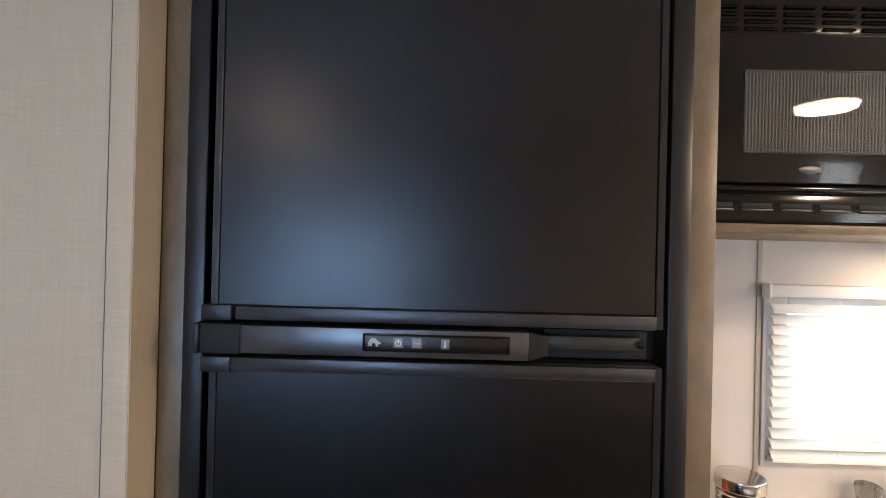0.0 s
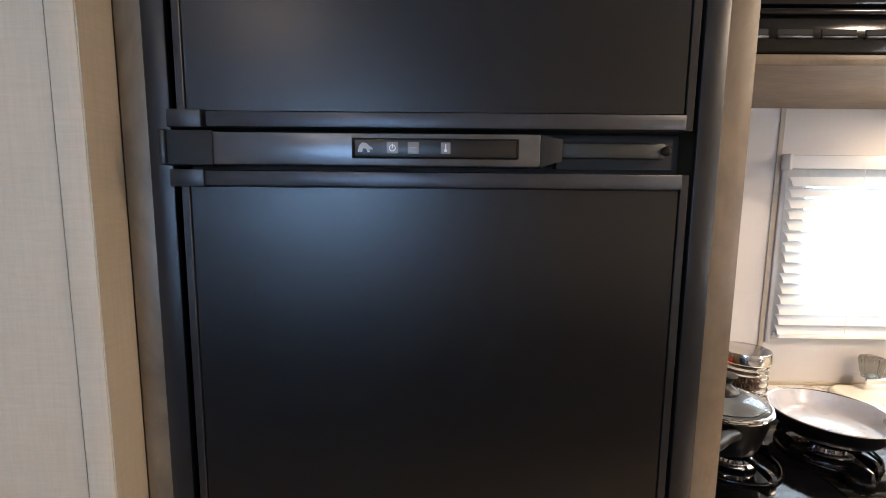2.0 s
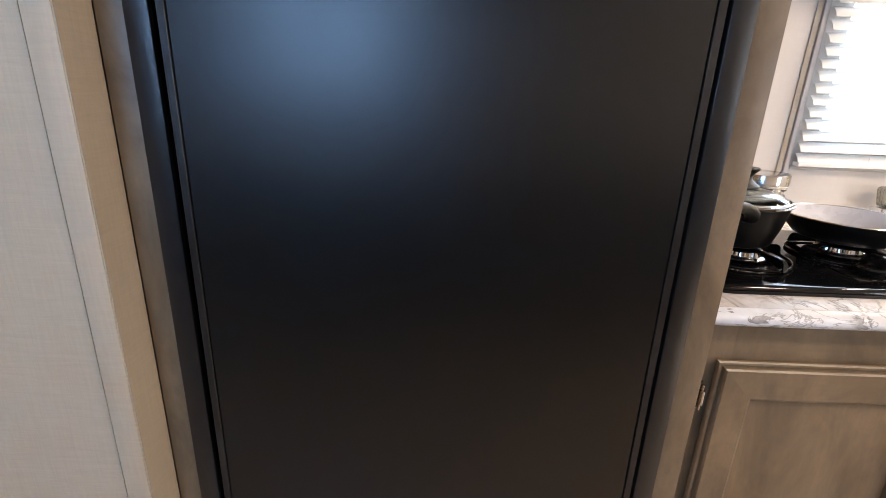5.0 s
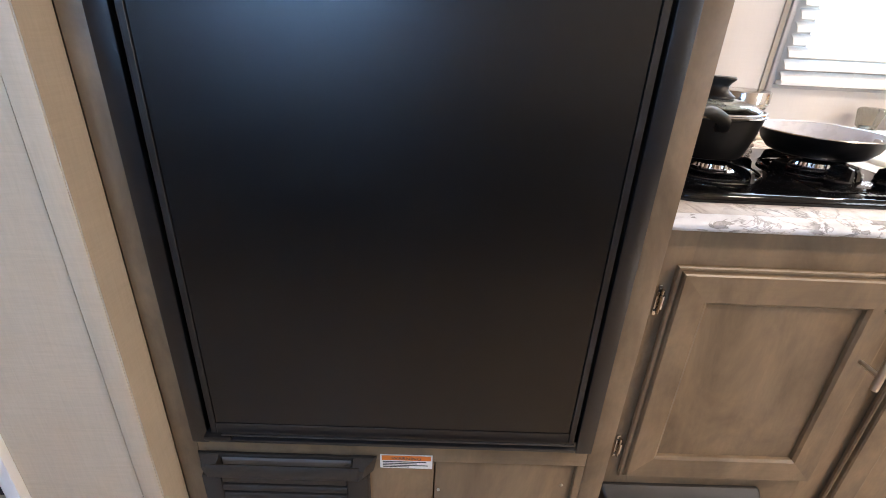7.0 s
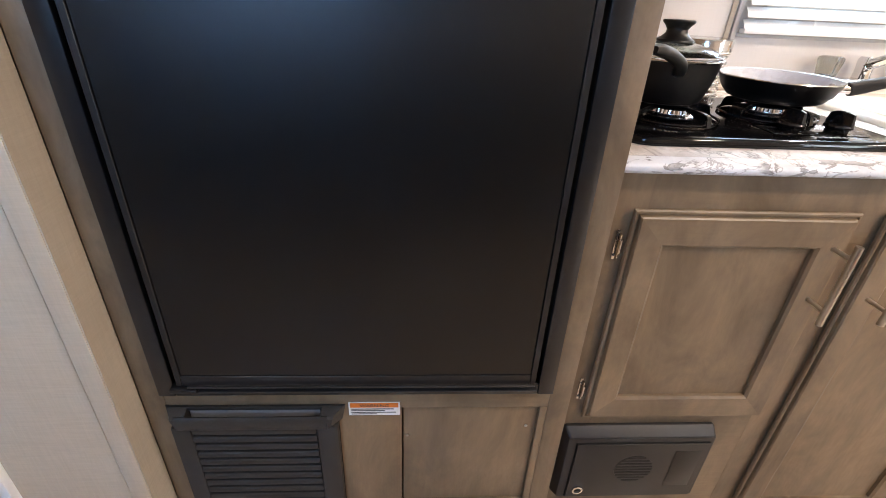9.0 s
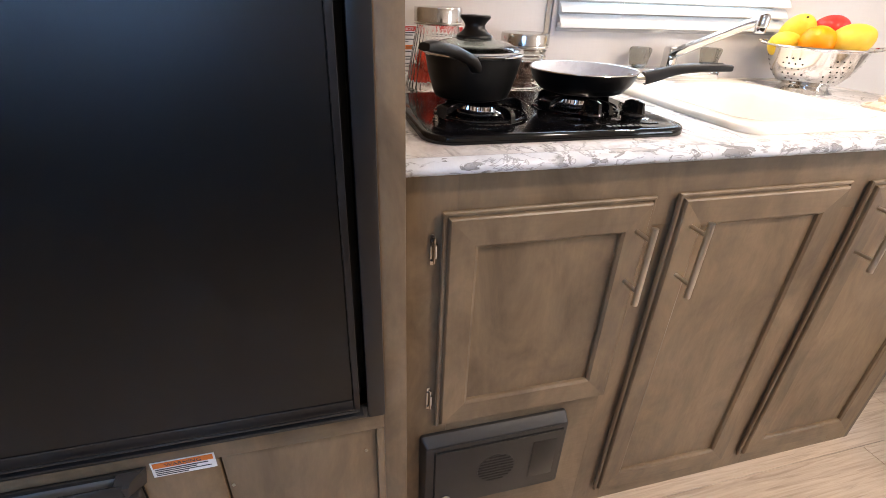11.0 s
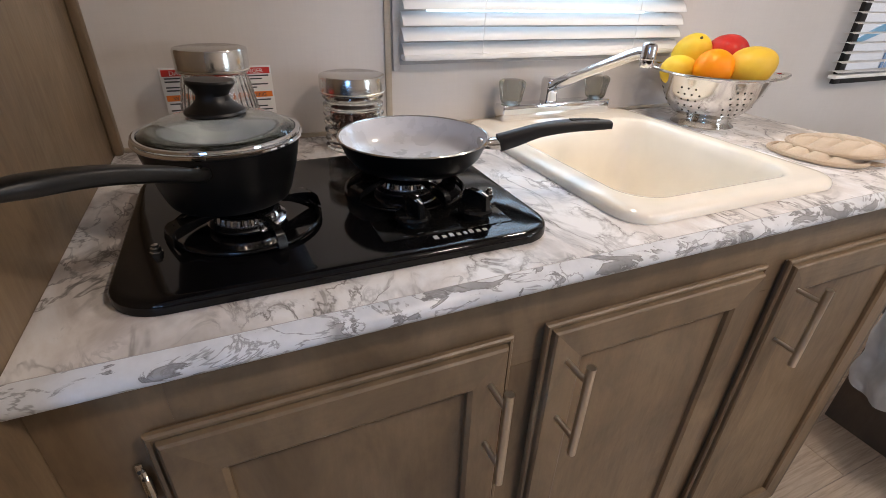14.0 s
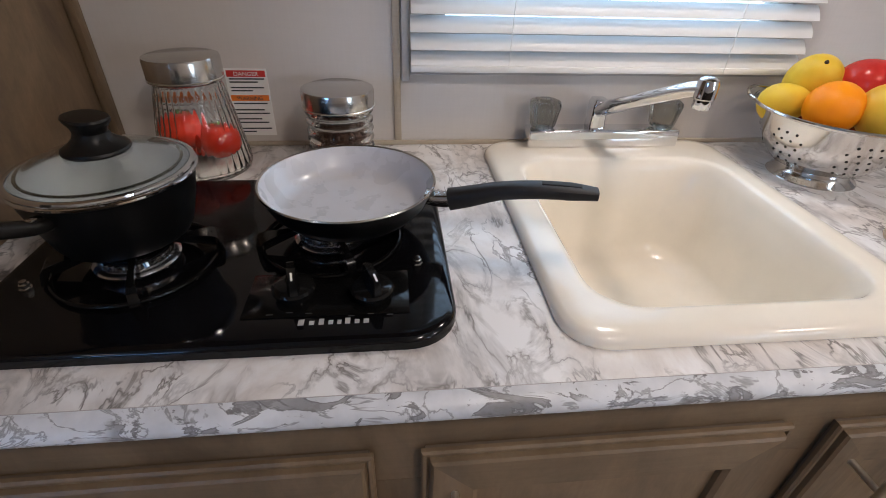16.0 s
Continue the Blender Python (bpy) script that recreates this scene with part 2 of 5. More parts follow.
def translucent(name, color, amount, rough=0.4):
    """Thin plastic that lets some light through."""
    m, nt, p = nodes_of(name)
    p.inputs["Base Color"].default_value = (*color, 1)
    p.inputs["Roughness"].default_value = rough
    t = nt.nodes.new("ShaderNodeBsdfTranslucent")
    t.inputs[0].default_value = (*color, 1)
    mx = nt.nodes.new("ShaderNodeMixShader")
    mx.inputs[0].default_value = amount
    out = nt.nodes["Material Output"]
    nt.links.new(p.outputs[0], mx.inputs[1])
    nt.links.new(t.outputs[0], mx.inputs[2])
    nt.links.new(mx.outputs[0], out.inputs[0])
    bump(nt, p, tex(nt, "ShaderNodeTexNoise", 40).outputs[0], 0.03)
    return m


SLAT = translucent("blind_slat_vinyl", (0.78, 0.775, 0.76), 0.18)


def lamp_glow(name, color, strength):
    m, nt, p = nodes_of(name)
    p.inputs["Base Color"].default_value = (0.9, 0.9, 0.88, 1)
    p.inputs["Emission Color"].default_value = (*color, 1)
    p.inputs["Emission Strength"].default_value = strength
    return m


def floor_wood():
    m, nt, p = nodes_of("vinyl_plank")
    grain = tex(nt, "ShaderNodeTexNoise", 5, (1.1, 20, 1), 8, 0.65, 0.9, True)
    info = nt.nodes.new("ShaderNodeObjectInfo")
    tone = ramp(nt, info.outputs["Random"], [(0, (0.82, 0.82, 0.82)), (1, (1, 1, 1))])
    c = ramp(nt, grain.outputs[0], [(0.28, (0.36, 0.265, 0.185)), (0.46, (0.54, 0.42, 0.31)), (0.68, (0.68, 0.555, 0.425))])
    nt.links.new(mixed(nt, 1.0, c, tone, "MULTIPLY"), p.inputs["Base Color"])
    p.inputs["Roughness"].default_value = 0.36
    bump(nt, p, grain.outputs[0], 0.1, 0.0006)
    return m


PLANK = floor_wood()


# ---------------------------------------------------------------- building helpers
def thing(name, at, label, category, group="", kind=""):
    ob = new(name)
    ob.empty_display_size = 0.05
    ob.location = at
    return tagged(ob, label, category, group, kind)


def part(name, bm, material, parent=None, label="", smooth=35):
    """Links a bmesh, given in world metres, as one mesh object under a thing or a part."""
    me = bpy.data.meshes.new(name)
    bmesh.ops.recalc_face_normals(bm, faces=bm.faces)
    bm.to_mesh(me)
    bm.free()
    me.materials.append(material)
    if smooth:
        me.shade_smooth()
        me.set_sharp_from_angle(angle=radians(smooth))
    ob = new(name, me)
    if parent is not None:
        ob.parent = parent
        if parent.type == "EMPTY":
            ob.matrix_parent_inverse = Matrix.Translation(parent.location).inverted()
    return tagged(ob, label)


def box(x0, x1, y0, y1, z0, z1, r=0.0, seg=2, bm=None):
    bm = bm or bmesh.new()
    vs = [bm.verts.new((x, y, z)) for x in (x0, x1) for y in (y0, y1) for z in (z0, z1)]
    fs = [bm.faces.new([vs[i] for i in f]) for f in ((0, 1, 3, 2), (4, 6, 7, 5), (0, 4, 5, 1), (2, 3, 7, 6), (0, 2, 6, 4), (1, 5, 7, 3))]
    if r:
        es = list({e for f in fs for e in f.edges})
        bmesh.ops.bevel(bm, geom=es, offset=r, segments=seg, affect="EDGES", profile=0.5)
    return bm


def moved(bm, m):
    bmesh.ops.transform(bm, matrix=m, verts=bm.verts)
    return bm


def lathe(profile, n=48, at=(0, 0, 0), wobble=None, close=False, bm=None, caps=True):
    """A turned shape from (radius, height) pairs; wobble(angle, radius, height) gives another radius."""
    bm = bm or bmesh.new()
    rings = []
    for r, z in profile:
        ring = []
        for i in range(n):
            a = 2 * math.pi * i / n
            q = wobble(a, r, z) if wobble else r
            ring.append(bm.verts.new((at[0] + q * math.cos(a), at[1] + q * math.sin(a), at[2] + z)))
        rings.append(ring)
    if close:
        rings.append(rings[0])
    for a, b in zip(rings, rings[1:]):
        for i in range(n):
            bm.faces.new((a[i], a[(i + 1) % n], b[(i + 1) % n], b[i]))
    if caps and not close:
        for ring, (r, _) in ((rings[0], profile[0]), (rings[-1], profile[-1])):
            if r > 1e-5:
                bm.faces.new(ring)
    bmesh.ops.remove_doubles(bm, verts=bm.verts, dist=1e-6)
    return bm


def rounded(x0, x1, y0, y1, r, n=8):
    """Corner points of a rounded rectangle, anticlockwise."""
    pts = []
    for cx, cy, a0 in ((x1 - r, y1 - r, 0), (x0 + r, y1 - r, 90), (x0 + r, y0 + r, 180), (x1 - r, y0 + r, 270)):
        for i in range(n + 1):
            a = radians(a0 + 90 * i / n)
            pts.append((cx + r * math.cos(a), cy + r * math.sin(a)))
    return pts


def loft(sections, cap0=True, cap1=True, bm=None, place=None):
    """Skin through equal-length loops of points in 3D."""
    bm = bm or bmesh.new()
    rings = [[bm.verts.new(place @ Vector(p) if place else p) for p in s] for s in sections]
    n = len(rings[0])
    for a, b in zip(rings, rings[1:]):
        for i in range(n):
            bm.faces.new((a[i], a[(i + 1) % n], b[(i + 1) % n], b[i]))
    if cap0:
        bm.faces.new(rings[0])
    if cap1:
        bm.faces.new(rings[-1])
    return bm


def tube(path, radius, n=12, bm=None, flat=1.0):
    """A bar of round (or flattened) section along a list of points; radius may be a list."""
    bm = bm or bmesh.new()
    pts = [Vector(p) for p in path]
    rad = radius if isinstance(radius, (list, tuple)) else [radius] * len(pts)
    secs = []
    for i, p in enumerate(pts):
        d = (pts[min(i + 1, len(pts) - 1)] - pts[max(i - 1, 0)]).normalized()
        side = d.cross(Vector((0, 0, 1)))
        side = side.normalized() if side.length > 1e-4 else Vector((1, 0, 0))
        up = side.cross(d).normalized()
        secs.append([p + rad[i] * (math.cos(2 * math.pi * k / n) * side + flat * math.sin(2 * math.pi * k / n) * up) for k in range(n)])
    return loft(secs, bm=bm)


def smooth_path(points, steps=6):
    """Points along a Catmull-Rom line through the given ones."""
    p = [Vector(q) for q in points]
    p = [2 * p[0] - p[1]] + p + [2 * p[-1] - p[-2]]
    out = []
    for i in range(1, len(p) - 2):
        for k in range(steps):
            t = k / steps
            a, b, c, d = p[i - 1], p[i], p[i + 1], p[i + 2]
            out.append(0.5 * (2 * b + (c - a) * t + (2 * a - 5 * b + 4 * c - d) * t * t + (3 * b - a - 3 * c + d) * t ** 3))
    return out + [p[-2]]


def letters(name, text, size, m, material, parent, label="", depth=0.0004, width=None):
    """Raised lettering in the built-in font, turned into a mesh; m places its lower left corner."""
    cu = bpy.data.curves.new(name, "FONT")
    cu.body, cu.size, cu.extrude = text, size, depth
    tmp = bpy.data.objects.new(name, cu)
    scene.collection.objects.link(tmp)
    bpy.context.view_layer.update()
    me = bpy.data.meshes.new_from_object(tmp.evaluated_get(bpy.context.evaluated_depsgraph_get()))
    bpy.data.objects.remove(tmp)
    bm = bmesh.new()
    bm.from_mesh(me)
    bpy.data.meshes.remove(me)
    if width:
        xs = [v.co.x for v in bm.verts]
        moved(bm, Matrix.Translation((0, 0, 0)) @ Matrix.Diagonal((width / (max(xs) - min(xs)), 1, 1, 1)) @ Matrix.Translation((-min(xs), 0, 0)))
    moved(bm, m)
    return part(name, bm, material, parent, label, smooth=0)


def structure(name, bm, material, label, category, smooth=0):
    return tagged(part(name, bm, material, None, "", smooth), label, category, kind="structure")


FRONT = pose(0, 0, 0, 90)  # lettering that faces -y

# ---------------------------------------------------------------- setting
X0, X1, Y0, Y1, H = -1.6, 3.4, -1.15, 1.205, 2.08  # inside faces of the room

floor = structure("floor", box(X0, X1, Y0, Y1, -0.06, -0.004), surf("floor_underlay", (0.10, 0.08, 0.06), 0.8), "light wood-look vinyl plank floor", "floor")
structure("ceiling", box(X0, X1, Y0, Y1, H, H + 0.05), CEILING, "off-white panelled trailer ceiling", "ceiling")

W1 = (0.850, 1.455, 1.075, 1.440)  # kitchen window opening: x, x, z, z
W2 = (2.165, 2.900, 0.925, 1.480)  # window beyond the counter
W3 = (-0.88, -0.20, 1.17, 1.66)  # window in the wall behind the walker
W4 = (2.29, 3.01, 0.89, 1.61)  # window further along that wall


def pierced_wall(y0, y1, holes):
    bm = bmesh.new()
    x = X0 - 0.05
    for a, b, c, d in holes:
        box(x, a, y0, y1, -0.06, H + 0.05, bm=bm)
        box(a, b, y0, y1, -0.06, c, bm=bm)
        box(a, b, y0, y1, d, H + 0.05, bm=bm)
        x = b
    box(x, X1 + 0.05, y0, y1, -0.06, H + 0.05, bm=bm)
    return bm


structure("wall_north", pierced_wall(Y1, Y1 + 0.045, [W1, W2]), WALL, "greige vinyl wallboard behind the kitchen counter", "wall")
structure("wall_south", pierced_wall(Y0 - 0.045, Y0, [W3, W4]), WALL, "greige vinyl wallboard facing the kitchen", "wall")
structure("wall_east", box(X1, X1 + 0.05, Y0, Y1, -0.06, H + 0.05), WALL, "greige vinyl end wall", "wall")
structure("wall_west", box(X0 - 0.05, X0, Y0, Y1, -0.06, H + 0.05), WALL, "greige vinyl end wall", "wall")

# unseen dark panel, added so the lower refrigerator door reflects less light
structure("baseboard_south", box(X0, X1, Y0, Y0 + 0.012, 0, 0.86, 0.002), wood("dark_reflection_panel", (0.022, 0.017, 0.013), (0.045, 0.034, 0.026), 0.5, 0), "unseen dark panel added to darken reflections in the refrigerator", "wainscot", 35)

# the partition beside the refrigerator: linen-faced panel, corner batten, side, end trim
structure("wall_partition", box(-0.536, -0.369, 0.520, Y1, 0, H), LINEN, "linen-textured pale partition panel", "wall")
structure("trim_partition_corner", box(-0.3665, -0.3375, 0.517, 0.5675, 0, H, 0.0015), LINEN, "linen-covered corner batten of the partition", "trim", 35)
structure("trim_partition_side", box(-0.3373, -0.3360, 0.5180, 0.5675, 0, H), TRIM, "tan vinyl side of the partition", "trim")
structure("trim_partition_end", box(-0.560, -0.537, 0.508, 0.60, 0, H, 0.003), WHITE, "cream edge trim of the partition", "trim", 35)
bm = box(-0.3688, -0.3667, 0.5225, Y1, 0, H)
structure("trim_partition_joint", bm, surf("shadow_joint", (0.16, 0.14, 0.12), 0.7), "dark joint between panel and batten", "trim")

# wall joint batten and edge piece between the wallboards behind the counter
structure("trim_wall_joint", box(0.794, 0.806, Y1 - 0.0035, Y1, 0.9, 1.578, 0.001), TRIM, "narrow joint strip between two wallboards", "trim", 35)
structure("trim_cabinet_corner", box(0.336, 0.350, 1.185, Y1, 0.9, 1.578, 0.004), WOOD, "stained wooden corner bead beside the refrigerator cabinet", "trim", 35)
structure("trim_backsplash", box(0.337, 1.66, Y1 - 0.006, Y1, 0.900, 0.908, 0.002), TRIM, "thin caulked bead along the counter's back", "trim", 35)


# ---------------------------------------------------------------- refrigerator cabinet
def fridge_cabinet():
    c = thing("refrigerator_cabinet", (0, 0.7, 0), "grey-brown stained wooden refrigerator cabinet beside the partition", "cabinet")
    part("side_panel", box(0.3225, 0.3360, 0.5750, Y1 - 0.001, 0, H - 0.002), WOOD, c)
    part("stile", box(0.3010, 0.3360, 0.5680, 0.5748, 0, H - 0.002, 0.0012), WOOD, c)
    part("stile", box(-0.3355, -0.3010, 0.5680, 0.5870, 0, H - 0.002, 0.0012), WOOD, c)
    part("rail", box(-0.3008, 0.3008, 0.5680, 0.5870, 0.502, 0.541, 0.001), WOOD_H, c)
    part("rail", box(-0.3008, 0.3008, 0.5680, 0.5870, 1.955, H - 0.002, 0.001), WOOD_H, c)
    part("rail", box(-0.3008, 0.3008, 0.5680, 0.5870, 0.0, 0.256, 0.001), WOOD_H, c)
    part("panel", box(-0.3008, 0.0630, 0.5685, 0.5870, 0.2565, 0.5015, 0.001), WOOD, c)
    d = part("access_panel", box(0.0655, 0.2885, 0.5735, 0.5860, 0.2575, 0.5005, 0.001), WOOD, c, "plain recessed access panel")
    for x, z in ((0.072, 0.432), (0.272, 0.452)):
        part("screw", moved(lathe([(0, 0), (0.0028, 0), (0.0028, 0.0012), (0.0016, 0.002), (0, 0.002)], 10), pose(x, 0.5735, z, 90)), NICKEL, d, "small bright screw head")
    part("side_strip", box(0.2890, 0.3008, 0.5680, 0.5870, 0.2565, 0.5015, 0.001), WOOD, c)
    return c


fridge_cabinet()


# ---------------------------------------------------------------- refrigerator
def fridge():
    f = thing("refrigerator", (0, 0.8, 0.54), "black two-door absorption refrigerator built into a stained wooden cabinet", "refrigerator")
    part("body", box(-0.277, 0.277, 0.600, 1.15, 0.560, 1.935), BLACK_DEEP, f)
    T = 0.0255
    part("trim_strip", box(-0.3025, -0.3025 + T, 0.560, 0.5678, 0.5375, 1.960, 0.002), BLACK_TRIM, f)
    part("trim_strip", box(0.3025 - T, 0.3025, 0.560, 0.5678, 0.5375, 1.960, 0.002), BLACK_TRIM, f)
    part("trim_strip", box(-0.3025 + T, 0.3025 - T, 0.561, 0.5678, 0.5375, 0.5600, 0.002), BLACK_TRIM, f)
    part("trim_strip", box(-0.3025 + T, 0.3025 - T, 0.561, 0.5678, 1.935, 1.960, 0.002), BLACK_TRIM, f)
    part("gasket", box(-0.270, 0.270, 0.585, 0.600, 0.565, 1.930), BLACK_DEEP, f)

    def door(z0, z1, flip):
        d = part("door", box(-0.2620, 0.2660, 0.5520, 0.5850, z0, z1, 0.004), BLACK_TRIM, f)
        part("door_frame", box(-0.2620, -0.2538, 0.5462, 0.5518, z0 + 0.001, z1 - 0.001, 0.0006, 1), BLACK_TRIM, d)
        part("door_frame", box(0.2572, 0.2655, 0.5462, 0.5518, z0 + 0.001, z1 - 0.001, 0.0006, 1), BLACK_TRIM, d)
        lo, hi = (z0 + 0.001, z0 + 0.0165) if flip else (z1 - 0.0165, z1 - 0.001)
        rail = box(-0.2300 if flip else -0.2350, 0.2560, 0.5405, 0.5518, lo, hi, 0.0014)
        part("door_rail", rail, GUNMETAL, d, "satin dark metal rail")
        lo2, hi2 = (z1 - 0.016, z1 - 0.001) if flip else (z0 + 0.001, z0 + 0.020)
        part("door_frame", box(-0.2535, 0.2566, 0.5462, 0.5518, lo2, hi2, 0.0006, 1), BLACK_TRIM, d)
        a, b = (hi, lo2) if flip else (hi2, lo)
        part("door_panel", box(-0.2522, 0.2556, 0.5475, 0.5518, a + 0.0015, b - 0.0015), BLACK_PANEL, d, "matte black door panel")
        h0, h1 = (z0, z0 + 0.018) if flip else (z1 - 0.018, z1)
        part("hinge_cover", box(-0.2690, -0.2335, 0.5380, 0.5590, h0, h1, 0.0014), BLACK_TRIM, d, "moulded black hinge cover")
        return d

    door(1.4445, 1.926, True)
    low = door(0.572, 1.4025, False)
    part("bottom_hinge", box(-0.2720, -0.2330, 0.5400, 0.5590, 0.563, 0.571, 0.002), BLACK_TRIM, low)
    part("bottom_lip", box(-0.2450, 0.2640, 0.5400, 0.5440, 0.574, 0.577, 0.001), GUNMETAL, low, "thin bright metal lip")
    part("sill_strip", box(-0.262, 0.270, 0.5430, 0.5600, 0.5610, 0.5640, 0.001), GUNMETAL, f, "thin metal strip below the door")
    # the bar between the doors with the controls
    mid = part("divider_bar", box(-0.2240, 0.1100, 0.5365, 0.5840, 1.4075, 1.4400, 0.0016), SATIN_BAR, f, "dark satin bar between the doors")
    part("bar_end", loft([[(0.1105, 0.538, 1.4070), (0.1105, 0.580, 1.4070), (0.1105, 0.580, 1.4400), (0.1105, 0.538, 1.4400)],
                          [(0.1220, 0.538, 1.4110), (0.1220, 0.580, 1.4110), (0.1220, 0.580, 1.4370), (0.1220, 0.538, 1.4370)],
                          [(0.1330, 0.541, 1.4140), (0.1330, 0.580, 1.4140), (0.1330, 0.580, 1.4355), (0.1330, 0.541, 1.4355)]]), BLACK_TRIM, mid)
    clasp = part("clasp", box(-0.2680, -0.2215, 0.5345, 0.5840, 1.4068, 1.4412, 0.0012), BLACK_DEEP, mid, "black hinge clasp")
    part("clasp_end", box(-0.2755, -0.2683, 0.5320, 0.5840, 1.4062, 1.4418, 0.0022), BLACK_TRIM, clasp)
    part("recess", box(0.1335, 0.2560, 0.5680, 0.5840, 1.4070, 1.4400), BLACK_DEEP, mid)
    part("channel", box(0.1335, 0.2440, 0.5560, 0.5678, 1.4180, 1.4340, 0.002), surf("dark_olive_plastic", (0.030, 0.029, 0.022), 0.35), mid, "dark grip channel")
    part("screw", moved(lathe([(0, 0), (0.005, 0), (0.005, 0.002), (0.002, 0.003), (0, 0.003)], 14), pose(0.2440, 0.5555, 1.4260, 90)), BLACK_GLOSS, mid)
    pan = part("control_panel", box(-0.0800, 0.0880, 0.5330, 0.5363, 1.4145, 1.4350, 0.0015), BLACK_GLOSS, mid, "glossy black control strip")
    part("control_window", box(-0.0765, 0.0850, 0.5322, 0.5330, 1.4165, 1.4330, 0.0006), BLACK_PANEL, pan)
    # the animal mark, drawn as plain shapes
    bm = bmesh.new()
    body = [(0.0, -0.0052), (0.0012, 0.0012), (0.0042, 0.0044), (0.0085, 0.0040), (0.0115, 0.0012), (0.0150, -0.0008), (0.0148, -0.0026), (0.0116, -0.0024), (0.0122, -0.0052), (0.0098, -0.0052), (0.0084, -0.0016), (0.0052, -0.0014), (0.0044, -0.0052), (0.0026, -0.0052), (0.0022, -0.0026), (0.0016, -0.0052)]
    top = [bm.verts.new((-0.0735 + x, 0.5320, 1.4258 + z)) for x, z in body]
    back = [bm.verts.new((v.co.x, 0.5323, v.co.z)) for v in top]
    bm.faces.new(top)
    bm.faces.new(back[::-1])
    for i in range(len(top)):
        bm.faces.new((top[i], top[(i + 1) % len(top)], back[(i + 1) % len(top)], back[i]))
    part("emblem", bm, LABEL_GREY, pan, "pale grey maker's emblem", smooth=0)
    for x, w in ((-0.0445, 0.0115), (-0.0235, 0.0115), (0.0095, 0.0100)):
        part("button", box(x, x + w, 0.5316, 0.5324, 1.4195, 1.4310, 0.001), KEY_GREY, pan, "pale grey touch button")
        if x < -0.04:
            bm = lathe([(0.0034, 0), (0.0034, 0.0004), (0.0026, 0.0004), (0.0026, 0)], 20, close=True)
            moved(bm, pose(x + w / 2, 0.5316, 1.4250, 90))
            box(x + w / 2 - 0.0005, x + w / 2 + 0.0005, 0.5312, 0.5316, 1.4250, 1.4290, bm=bm)
            part("power_mark", bm, LABEL_WHITE, pan)
        elif x < 0:
            part("print_line", box(x + 0.002, x + w - 0.002, 0.5312, 0.5316, 1.4248, 1.4256), LABEL_GREY, pan)
        else:
            bulb = moved(lathe([(0, 0), (0.0016, 0), (0.0016, 0.0004), (0, 0.0004)], 14), pose(x + w / 2, 0.5316, 1.4228, 90))
            part("thermometer_mark", box(x + w / 2 - 0.0007, x + w / 2 + 0.0007, 0.5312, 0.5316, 1.4225, 1.4290, bm=bulb), LABEL_WHITE, pan)
    return f


fridge()


